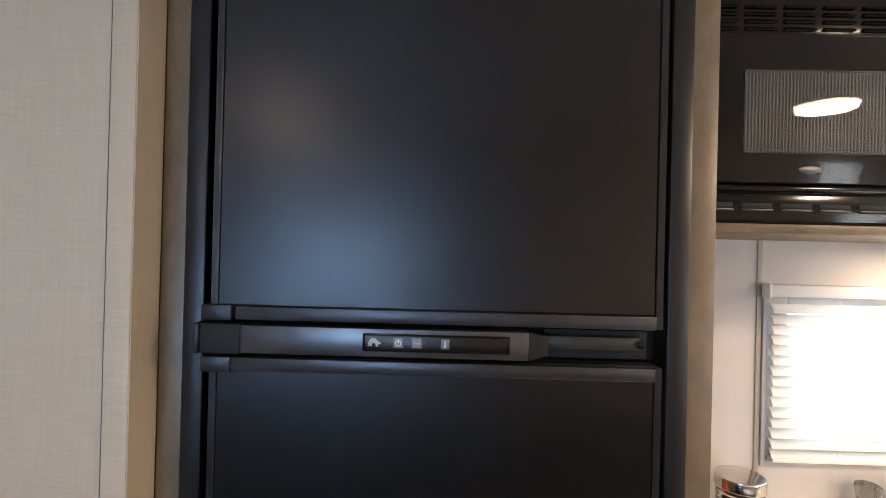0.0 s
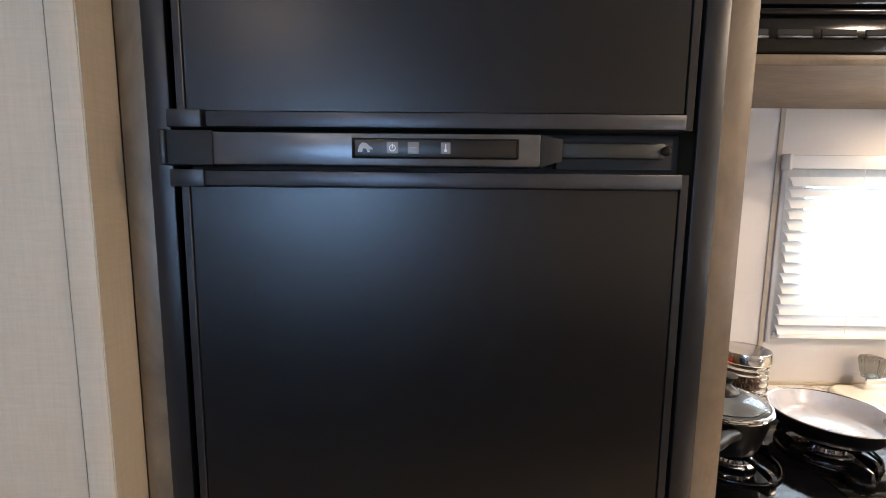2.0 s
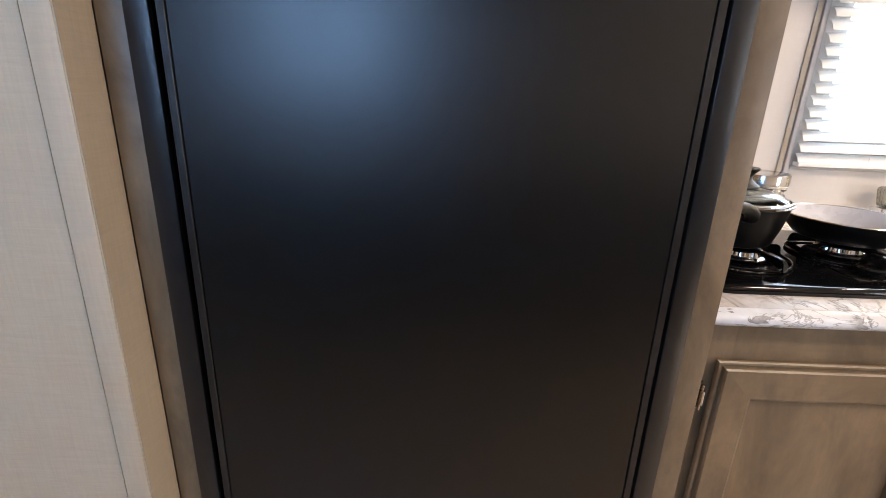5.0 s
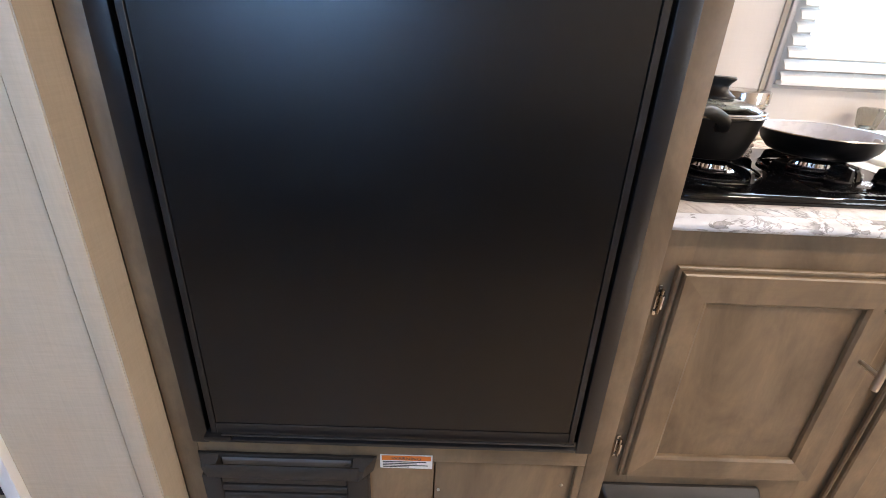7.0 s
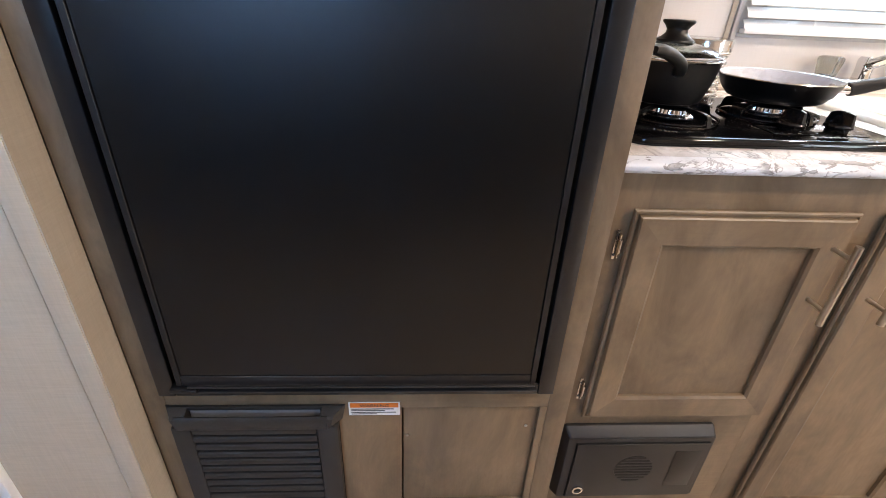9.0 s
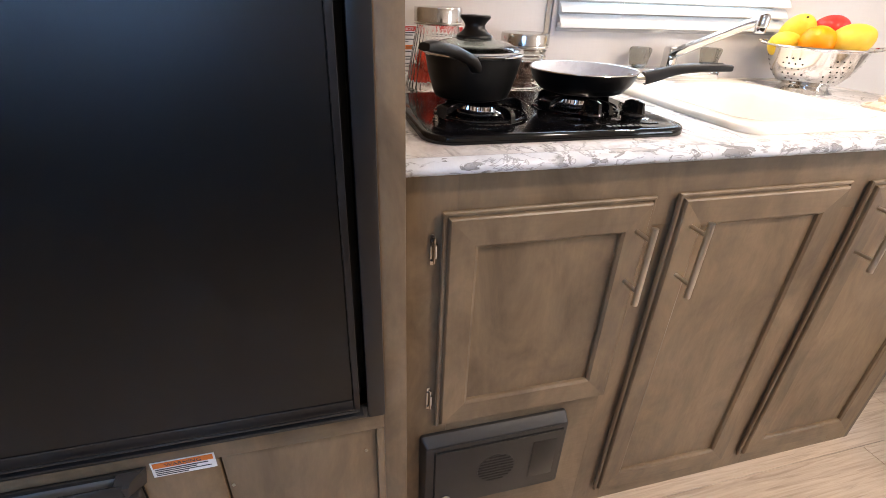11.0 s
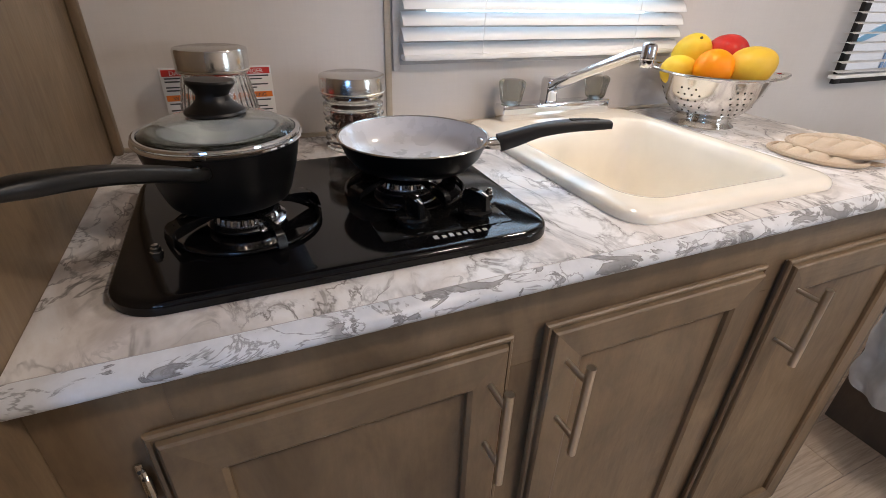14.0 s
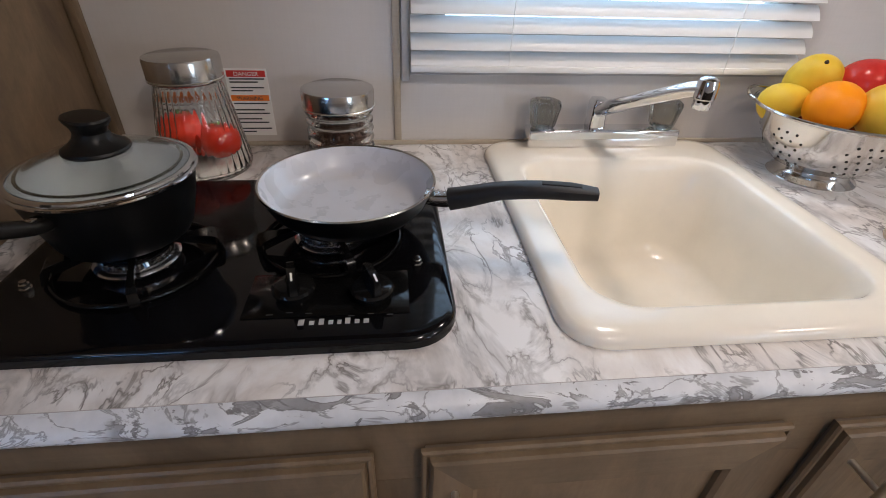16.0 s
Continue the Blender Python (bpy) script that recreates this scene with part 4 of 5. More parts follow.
# ---------------------------------------------------------------- basin and tap
def basin():
    s = thing("sink", (1.15, 0.94, 0.72), "bisque acrylic drop-in kitchen sink with a raised rim", "sink")
    X, XX, Y, YY = 0.9450, 1.3620, 0.6900, 1.1850
    x, xx, y, yy = 0.9900, 1.3180, 0.7350, 1.0950  # bowl at the rim

    def ring(k, z, outer=True, r=0.045):
        return [(p, q, z) for p, q in rounded(X + k, XX - k, Y + k, YY - k, max(r - k, 0.01), 8)]

    def bowl(k, z, r=0.05, kb=None):
        return [(p, q, z) for p, q in rounded(x + k, xx - k, y + k, yy - (k if kb is None else kb), r, 8)]
    T = 0.9140
    secs = [ring(0.020, 0.8990), ring(0.0, 0.9005), ring(0.0, 0.9060), ring(0.0030, 0.9110), ring(0.0090, T), ring(0.020, T + 0.0006), bowl(-0.009, T + 0.0006, 0.058), bowl(-0.0035, T - 0.0006, 0.057), bowl(0.0, T - 0.0042, 0.055),
            bowl(0.005, T - 0.020, 0.055), bowl(0.013, T - 0.080, 0.055), bowl(0.022, T - 0.150, 0.06), bowl(0.036, T - 0.172, 0.07), bowl(0.062, T - 0.180, 0.08), bowl(0.11, T - 0.183, 0.05)]
    part("basin", loft(secs, cap0=False), SINK, s, smooth=60)
    dz = T - 0.1828
    part("strainer", lathe([(0.050, 0), (0.050, 0.003), (0.042, 0.004), (0.036, 0.0005), (0.0, 0.0005)], 32, (1.154, 0.850, dz)), STEEL, s, "steel drain strainer")
    return s


basin()
SINK_TOP = 0.9147


SMOKY = glass("smoky_acrylic", (0.42, 0.42, 0.385), 0.10, 1.4)


def tap():
    t = thing("tap", (1.15, 1.16, SINK_TOP), "chrome two-handle kitchen tap with clear acrylic knobs and a long spout", "tap")
    z = SINK_TOP
    part("base_plate", box(1.0180, 1.2840, 1.1420, 1.1790, z, z + 0.0300, 0.0030, 3), CHROME, t)
    for x in (1.0440, 1.2560):
        part("knob_stem", lathe([(0.0165, 0), (0.013, 0.006), (0.011, 0.010), (0, 0.010)], 24, (x, 1.1610, z + 0.0290)), CHROME, t)
        flute = lambda a, r, h: r * (1 + 0.06 * math.cos(12 * a)) if 0.004 < h < 0.046 and r > 0.01 else r
        part("knob", lathe([(0.0, 0.002), (0.0190, 0.002), (0.0205, 0.006), (0.0225, 0.020), (0.0255, 0.036), (0.0250, 0.042), (0.0205, 0.0455), (0.0, 0.0462)], 60, (x, 1.1610, z + 0.0310) , flute), SMOKY, t, "fluted clear acrylic knob", 50)
    part("post", loft([[(p, q, zz) for p, q in rounded(1.1380 - a, 1.1380 + a, 1.1660 - b, 1.1660 + b, 0.005, 4)] for a, b, zz in ((0.0150, 0.0150, z + 0.0230), (0.0130, 0.0140, z + 0.045), (0.0135, 0.0160, z + 0.070), (0.0110, 0.0130, z + 0.0775))]), CHROME, t)
    path = smooth_path([(1.1390, 1.1600, z + 0.060), (1.1470, 1.1200, z + 0.080), (1.1620, 1.0450, z + 0.115), (1.1740, 0.9880, z + 0.141), (1.1800, 0.9640, z + 0.1480)], 5)
    sp = part("spout", tube(path, [0.0150] + [0.0145] * 6 + [0.0125] * (len(path) - 7), 16, flat=0.8), CHROME, t)
    part("spout_head", lathe([(0.0, 0.015), (0.007, 0.015), (0.0115, 0.012), (0.0130, 0.006), (0.0130, -0.010), (0.0112, -0.012), (0.0112, -0.022), (0.0098, -0.024), (0.0, -0.024)], 28, (1.1800, 0.9600, z + 0.1490)), CHROME, sp)
    return t


tap()


# ---------------------------------------------------------------- hob
def hob():
    h = thing("hob", (0.62, 0.88, 0.9), "black enamelled two-burner gas hob set into the worktop", "hob")
    X, XX, Y, YY = 0.3930, 0.8480, 0.7040, 1.0420

    def ring(k, z, r=0.048):
        return [(p, q, z) for p, q in rounded(X + k, XX - k, Y + k, YY - k, max(r - k * 0.7, 0.012), 8)]

    secs = [ring(0.012, 0.9003), ring(0.0, 0.9006), ring(0.0, 0.9085), ring(0.0012, 0.9112), ring(0.0040, 0.9130), ring(0.0090, 0.9135), ring(0.0150, 0.9136), ring(0.0300, 0.9136)]
    part("plate", loft(secs, cap0=False), ENAMEL, h, smooth=60)
    zt = 0.9135
    burners = ((0.5180, 0.8390), (0.7170, 0.8750))
    for bx, by in burners:
        # bright flared burner head with a toothed flame ring and a black cap
        b = part("burner", lathe([(0.0, zt + 0.001), (0.036, zt + 0.001), (0.0415, zt + 0.005), (0.0420, zt + 0.0075), (0.0385, zt + 0.0100), (0.0345, zt + 0.0110), (0.0335, zt + 0.0180), (0.0, zt + 0.0180)], 48, (bx, by, 0)), ALU, h, "aluminium burner head")
        part("flame_ring", lathe([(0.0335, zt + 0.0112), (0.0362, zt + 0.0118), (0.0350, zt + 0.0178), (0.0335, zt + 0.0182)], 96, (bx, by, 0), lambda a, r, z: r - (0.0016 if math.cos(32 * a) > 0.1 and r > 0.034 else 0), close=True), STEEL, b)
        part("cap", lathe([(0.0, zt + 0.0182), (0.028, zt + 0.0182), (0.029, zt + 0.0196), (0.024, zt + 0.0212), (0.0, zt + 0.0218)], 40, (bx, by, 0)), IRON, b, "black burner cap")
        # grate: a low wire ring and four folded sheet-steel wings that carry the pan
        g = part("grate", tube([(bx + 0.078 * math.cos(2 * math.pi * i / 40), by + 0.078 * math.sin(2 * math.pi * i / 40), zt + 0.0036) for i in range(41)], 0.0024, 8), IRON, h, "black enamelled steel grate")
        for k in range(4):
            a = radians(20 + 90 * k)
            out, side = Vector((math.cos(a), math.sin(a), 0)), Vector((-math.sin(a), math.cos(a), 0))
            secs = []
            slim = 0.30 if k == 3 else 0.85
            for d, z, w in ((0.030, 0.0228, 0.0035), (0.052, 0.0228, 0.0045), (0.070, 0.0225, 0.0080), (0.082, 0.0215, 0.0120), (0.090, 0.0195, 0.0140), (0.0945, 0.0150, 0.0150), (0.0975, 0.0020, 0.0165)):
                at, w = Vector((bx, by, zt)) + out * d * 0.86, max(w * slim, 0.0030)
                down = Vector((0, 0, -0.0022)) if d < 0.085 else -out * 0.0022
                secs.append([at + side * w + Vector((0, 0, z)), at - side * w + Vector((0, 0, z)), at - side * w * 0.96 + Vector((0, 0, z)) + down, at + side * w * 0.96 + Vector((0, 0, z)) + down])
            part("arm", loft(secs), IRON, g, smooth=40)
            part("blade", loft([[Vector((bx, by, zt)) + out * d * 0.86 + side * q + Vector((0, 0, z)) for q, z in ((-0.0011, lo), (0.0011, lo), (0.0011, 0.0206), (-0.0011, 0.0206))] for d, lo in ((0.032, 0.0190), (0.060, 0.0120), (0.088, 0.0040))]), IRON, g, smooth=0)
    plate = part("control_plate", box(0.6450, 0.8020, 0.7390, 0.8060, zt + 0.0002, zt + 0.0012, 0.0004), PLATE_DULL, h, "dull black control plate")
    for kx, ky, turn in ((0.6900, 0.7720, 12), (0.7660, 0.7660, 20)):
        k = part("knob", lathe([(0.0165, 0), (0.0165, 0.005), (0.0205, 0.0065), (0.0212, 0.0095), (0.0195, 0.0125), (0.0150, 0.0140), (0.0, 0.0145)], 40, (kx, ky, zt + 0.0014)), BLACK_GLOSS, h, "black control knob")
        blade = [[(-w, y, 0.0), (w, y, 0.0), (w * 0.62, y * 0.86, top), (-w * 0.62, y * 0.86, top)] for y, w, top in ((-0.0205, 0.0040, 0.0165), (-0.010, 0.0062, 0.0190), (0.010, 0.0062, 0.0190), (0.0205, 0.0040, 0.0150))]
        part("grip", moved(loft(blade), pose(kx, ky, zt + 0.0145, 0, 0, turn)), BLACK_GLOSS, k, smooth=40)
        part("pointer", moved(loft([[(q, y, z), (q, y, z + 0.0006), (q, y2, z2 + 0.0006), (q, y2, z2)] for q in (-0.0010, 0.0010) for y, z, y2, z2 in ((-0.0180, 0.0168, -0.0090, 0.0190),)]), pose(kx, ky, zt + 0.0145, 0, 0, turn)), LABEL_WHITE, k, "white pointer line", 0)
        for i in range(3):
            part("dial_mark", box(kx - 0.022 + 0.018 * i, kx - 0.016 + 0.018 * i, ky - 0.0296 + 0.002 * (i % 2), ky - 0.0284 + 0.002 * (i % 2), zt + 0.0012, zt + 0.0015), LABEL_DIM, plate)
    # maker's word kept as plain pale bars of its size
    for i, (a, w, hh) in enumerate(((0.0, 0.0085, 1.0), (0.0100, 0.0075, 0.7), (0.0187, 0.0075, 1.0), (0.0275, 0.0070, 0.7), (0.0357, 0.0058, 0.7), (0.0427, 0.0075, 1.0), (0.0515, 0.0070, 0.7), (0.0597, 0.0078, 0.7))):
        part("maker_bar", box(0.6990 + a, 0.6990 + a + w * 0.62, 0.7275, 0.7275 + 0.0078 * hh, zt + 0.0004, zt + 0.0008), LABEL_GREY, h)
    for x, y in ((0.8130, 0.8180), (0.4290, 0.7980)):
        part("bolt", lathe([(0.0, 0), (0.0062, 0), (0.0062, 0.0016), (0.0050, 0.0018), (0.0050, 0.0058), (0.0034, 0.0066), (0.0034, 0.0090), (0.0, 0.0098)], 6, (x, y, zt + 0.0005)), STEEL, h, "bright steel fixing bolt")
    return h


hob()


# ---------------------------------------------------------------- pot and pan on the burners
COAT = surf("black_nonstick_coating", (0.004, 0.004, 0.004), 0.36, bumps=0.05, fine=500, spec=0.28)
BAKELITE = surf("black_bakelite", (0.013, 0.0115, 0.011), 0.48, bumps=0.08, fine=500, spec=0.35)
CERAMIC = surf("pale_grey_ceramic_coating", (0.54, 0.54, 0.565), 0.28, var=0.05, coat=0.5)
LID_GLASS = glass("clear_lid_glass", (0.74, 0.79, 0.76), 0.05)
KNOB_BLACK = surf("black_lid_knob", (0.007, 0.0065, 0.006), 0.36, bumps=0.05, fine=500, spec=0.35)
GRATE_TOP = 0.9135 + 0.0235 + 0.0026


def handle_bar(points, widths, heights):
    """A moulded handle: rounded sections that swell and narrow along a line."""
    pts = smooth_path(points, 5)
    n = len(pts)
    secs = []
    for i, p in enumerate(pts):
        t = i / (n - 1) * (len(widths) - 1)
        k = min(int(t), len(widths) - 2)
        w = widths[k] + (widths[k + 1] - widths[k]) * (t - k)
        h = heights[k] + (heights[k + 1] - heights[k]) * (t - k)
        d = (pts[min(i + 1, n - 1)] - pts[max(i - 1, 0)]).normalized()
        side = d.cross(Vector((0, 0, 1))).normalized()
        up = side.cross(d)
        sec = []
        for j in range(16):
            a = 2 * math.pi * j / 16
            c, s = math.cos(a), math.sin(a)
            q = 0.62
            sec.append(p + side * w * math.copysign(abs(c) ** q, c) + up * h * math.copysign(abs(s) ** q, s))
        secs.append(sec)
    return loft(secs)


def pot():
    cx, cy, z = 0.5060, 0.8610, GRATE_TOP
    p = thing("saucepan", (cx, cy, z), "black non-stick saucepan with a glass lid on the burner", "saucepan")
    R, Hh = 0.0812, 0.0705
    part("body", lathe([(0, 0), (R - 0.0245, 0), (R - 0.0190, 0.002), (R - 0.0158, 0.008), (R - 0.0072, 0.036), (R - 0.0008, Hh - 0.004), (R + 0.0010, Hh), (R - 0.0012, Hh + 0.0006), (R - 0.003, Hh - 0.004), (R - 0.0110, 0.036), (R - 0.0220, 0.009), (0, 0.006)], 72, (cx, cy, z)), COAT, p)
    part("lining", lathe([(R - 0.0034, Hh - 0.002), (R - 0.0120, 0.036), (R - 0.0230, 0.013), (R - 0.029, 0.0085), (0, 0.0075)], 72, (cx, cy, z), caps=False), CERAMIC, p, "pale ceramic lining", 60)
    lid = part("lid", lathe([(R - 0.003, Hh + 0.003), (R - 0.008, Hh + 0.008), (R * 0.72, Hh + 0.0150), (R * 0.45, Hh + 0.0200), (0, Hh + 0.0225), (0, Hh + 0.0195), (R * 0.45, Hh + 0.0170), (R * 0.72, Hh + 0.0120), (R - 0.008, Hh + 0.0045)], 72, (cx, cy, z), close=True), LID_GLASS, p, "domed clear glass lid", 60)
    lid.visible_shadow = False
    part("lid_rim", lathe([(R - 0.0004, Hh + 0.0020), (R + 0.0012, Hh + 0.0032), (R + 0.0008, Hh + 0.0050), (R - 0.0016, Hh + 0.0058), (R - 0.0038, Hh + 0.0054), (R - 0.0024, Hh + 0.0030)], 72, (cx, cy, z), close=True), CHROME, lid, "polished steel lid rim")
    def oval(a, r, h):
        k = min(max((h - 0.012) / 0.014, 0), 1) * (1 if r > 0.001 else 0)
        return r * (1 + k * (0.17 * math.cos(2 * (a + radians(35))) - 0.10))
    part("pot_rim", lathe([(R + 0.0004, Hh - 0.0036), (R + 0.0026, Hh - 0.0018), (R + 0.0026, Hh + 0.0002), (R + 0.0006, Hh + 0.0014), (R - 0.0022, Hh + 0.0010), (R - 0.0016, Hh - 0.0024)], 72, (cx, cy, z), close=True), CHROME, p, "polished steel pot rim")
    part("inner_ring", lathe([(R - 0.0125, Hh + 0.0045), (R - 0.0115, Hh + 0.0052), (R - 0.0140, Hh + 0.0062), (R - 0.0148, Hh + 0.0056)], 72, (cx, cy, z), close=True), STEEL, lid, "inner steel ring under the lid")
    part("lid_knob", lathe([(0, 0), (0.0285, 0), (0.0300, 0.0020), (0.0290, 0.0045), (0.0225, 0.0085), (0.0170, 0.0140), (0.0160, 0.0190), (0.0185, 0.0240), (0.0230, 0.0290), (0.0238, 0.0315), (0.0225, 0.0335), (0.0120, 0.0340), (0, 0.0342)], 48, (cx, cy, z + Hh + 0.0210), oval), KNOB_BLACK, lid, "black bakelite lid knob")
    # the handle leaves the pot towards the front and swings round to the side
    dx, dy = -0.264, -0.965

    def at(d, h):
        return (cx + dx * d, cy + dy * d, z + h)
    swing = [at(0.073, 0.0545), at(0.090, 0.0570), (0.4640, 0.7440, 1.0110), (0.4270, 0.7080, 1.0270), (0.3930, 0.6740, 1.0360), (0.3760, 0.6580, 1.0375)]
    h = part("handle", handle_bar(swing, (0.0085, 0.0090, 0.0090, 0.0105, 0.0118, 0.0080), (0.0060, 0.0062, 0.0068, 0.0072, 0.0074, 0.0048)), KNOB_BLACK, p, "curved black bakelite handle")
    part("bracket", tube([at(0.064, 0.0530), at(0.078, 0.0550)], 0.0085, 16), COAT, p)
    part("rivet", handle_bar([at(0.080, 0.0620), at(0.089, 0.0630), at(0.097, 0.0628)], (0.0036, 0.0045, 0.0030), (0.0014, 0.0016, 0.0012)), STEEL, h, "bright steel rivet plate")


pot()


def pan():
    cx, cy, z = 0.7380, 0.9000, GRATE_TOP
    p = thing("frying_pan", (cx, cy, z), "black frying pan with pale grey ceramic lining on the burner", "frying pan")
    R, Hh = 0.1000, 0.0390
    part("body", lathe([(0, 0), (R - 0.030, 0), (R - 0.022, 0.003), (R - 0.010, 0.016), (R, Hh - 0.001), (R - 0.0010, Hh)], 80, (cx, cy, z), caps=False), COAT, p)
    part("lining", lathe([(R - 0.0012, Hh + 0.0002), (R - 0.0028, Hh - 0.001), (R - 0.0125, 0.0175), (R - 0.022, 0.0075), (R - 0.032, 0.0045), (0, 0.0040)], 80, (cx, cy, z), caps=False), CERAMIC, p, "pale grey ceramic lining", 60)
    part("rim", lathe([(R - 0.0022, Hh + 0.0002), (R - 0.0002, Hh + 0.0012), (R + 0.0008, Hh - 0.0004), (R - 0.0004, Hh - 0.0016)], 80, (cx, cy, z), close=True), STEEL, p, "bare metal rim edge")
    ux, uy = 0.970, -0.243

    def at(d, h):
        return (cx + ux * d, cy + uy * d, z + h)
    part("bracket", handle_bar([at(R - 0.010, 0.0265), at(R + 0.006, 0.0245), at(R + 0.024, 0.0250)], (0.0120, 0.0105, 0.0095), (0.0060, 0.0075, 0.0085)), STEEL, p, "steel handle bracket")
    h = part("handle", handle_bar([at(R + 0.018, 0.0250), at(R + 0.040, 0.0310), at(R + 0.075, 0.0415), at(R + 0.115, 0.0470), at(R + 0.150, 0.0485), at(R + 0.178, 0.0480)], (0.0112, 0.0110, 0.0112, 0.0125, 0.0130, 0.0095), (0.0120, 0.0112, 0.0090, 0.0080, 0.0074, 0.0056)), BAKELITE, p, "black moulded handle with a hanging slot")
    slot = handle_bar([at(R + 0.118, 0.0552), at(R + 0.138, 0.0556), at(R + 0.160, 0.0550)], (0.0042, 0.0045, 0.0040), (0.0016, 0.0016, 0.0016))
    part("hanging_slot", slot, BLACK_DEEP, h)


pan()

# ---------------------------------------------------------------- glass jars
JAR_GLASS = glass("jar_glass", (0.97, 0.99, 0.98), 0.0, 1.42)
TOMATO = surf("tomato_skin", (0.52, 0.030, 0.012), 0.18, var=0.2, scale=12, coat=0.3)
STEM = surf("green_stem", (0.05, 0.11, 0.02), 0.6)


def jar_lid(j, x, y, z, r, h):
    lid = part("lid", lathe([(r - 0.002, 0), (r, 0.002), (r, h - 0.004), (r - 0.001, h - 0.001), (r - 0.004, h), (0, h - 0.0004)], 64, (x, y, z)), STEEL, j, "brushed steel screw lid")
    part("lid_seam", lathe([(r, 0.0035), (r + 0.0008, 0.0045), (r, 0.0055)], 64, (x, y, z), close=True), NICKEL, lid)


def tomato_jar():
    x, y, z = 0.5070, 1.1080, 0.9002
    j = thing("tomato_jar", (x, y, z), "swirl-ribbed clear glass jar with steel lid holding red tomatoes", "jar")
    swirl = lambda a, r, h: r + (0.0010 * math.cos(34 * (a + 9.0 * h)) if 0.012 < h < 0.128 and r > 0.03 else 0)
    out = [(0, 0), (0.056, 0), (0.0630, 0.004), (0.0650, 0.012)] + [(0.0650 - 0.0200 * (k / 12) ** 1.15, 0.012 + 0.116 * k / 12) for k in range(1, 13)] + [(0.0435, 0.132), (0.0435, 0.140)]
    inn = [(0.0410, 0.140), (0.0410, 0.130)] + [(0.0618 - 0.0195 * (k / 6) ** 1.15, 0.014 + 0.112 * k / 6) for k in range(6, -1, -1)] + [(0.055, 0.007), (0, 0.007)]
    jb = part("body", lathe(out + inn, 204, (x, y, z), lambda a, r, h: swirl(a, r, h) if r > 0.0424 else r), JAR_GLASS, j, "swirl-ribbed clear glass", 60)
    jb.visible_shadow = False
    jar_lid(j, x, y, z + 0.1345, 0.0495, 0.0330)
    for dx, dy, dz, r in ((-0.0150, -0.014, 0.0680, 0.0310), (0.0290, -0.016, 0.0520, 0.0300), (0.004, 0.026, 0.0370, 0.0290), (-0.030, 0.012, 0.0360, 0.0270)):
        t = thing("tomato", (x + dx, y + dy, z + dz - r * 0.86), "ripe red tomato inside the glass jar", "tomato", "tomatoes in the jar")
        part("flesh", lathe([(0, -0.86 * r)] + [(r * math.cos(radians(a)) * (1 if a < 60 else 0.96), 0.86 * r * math.sin(radians(a)) - (0.10 * r if a > 70 else 0)) for a in range(-75, 90, 15)] + [(0, 0.70 * r)], 40, (x + dx, y + dy, z + dz), lambda a, q, h: q * (1 + 0.025 * math.cos(5 * a))), TOMATO, t, smooth=60)
        part("stem", lathe([(0, 0), (0.004, 0.001), (0.0015, 0.006), (0, 0.006)], 8, (x + dx, y + dy, z + dz + 0.74 * r)), STEM, t)


tomato_jar()


def bean_jar():
    x, y, z = 0.7110, 1.1200, 0.9002
    j = thing("bean_jar", (x, y, z), "ring-ribbed clear glass jar with steel lid holding dark beans", "jar")
    out, inn = [(0, 0), (0.044, 0), (0.0480, 0.004)], []
    for k in range(37):
        h = 0.006 + 0.082 * k / 36
        out.append((0.0485 + 0.0022 * math.cos(2 * math.pi * (h - 0.006) / 0.0137), h))
    out += [(0.0440, 0.0905), (0.0440, 0.097)]
    inn = [(0.0415, 0.097), (0.0415, 0.090), (0.0450, 0.084), (0.0450, 0.010), (0.042, 0.006), (0, 0.006)]
    jb = part("body", lathe(out + inn, 72, (x, y, z)), JAR_GLASS, j, "ring-ribbed clear glass", 60)
    jb.visible_shadow = False
    jar_lid(j, x, y, z + 0.0920, 0.0535, 0.0300)
    beans = bmesh.new()
    rng = random.Random(5)
    for k in range(230):
        a, h = rng.uniform(0, 2 * math.pi), rng.uniform(0.0105, 0.0640)
        rr = 0.0375 * math.sqrt(rng.uniform(0.55, 1.0))
        m = Matrix.Translation((x + rr * math.cos(a), y + rr * math.sin(a), z + h)) @ Euler((rng.uniform(0, 6), rng.uniform(0, 6), rng.uniform(0, 6))).to_matrix().to_4x4() @ Matrix.Diagonal((0.0062, 0.0042, 0.0038, 1))
        bmesh.ops.create_icosphere(beans, subdivisions=1, radius=1.0, matrix=m)
    lathe([(0, 0.009), (0.034, 0.009), (0.034, 0.062), (0, 0.064)], 24, (x, y, z), bm=beans)
    b = part("beans", beans, surf("dark_roasted_beans", (0.050, 0.020, 0.010), 0.35, var=0.35, scale=90), None, "", 60)
    tagged(b, "dark brown beans filling a small glass jar", "beans", kind="stuff")


bean_jar()

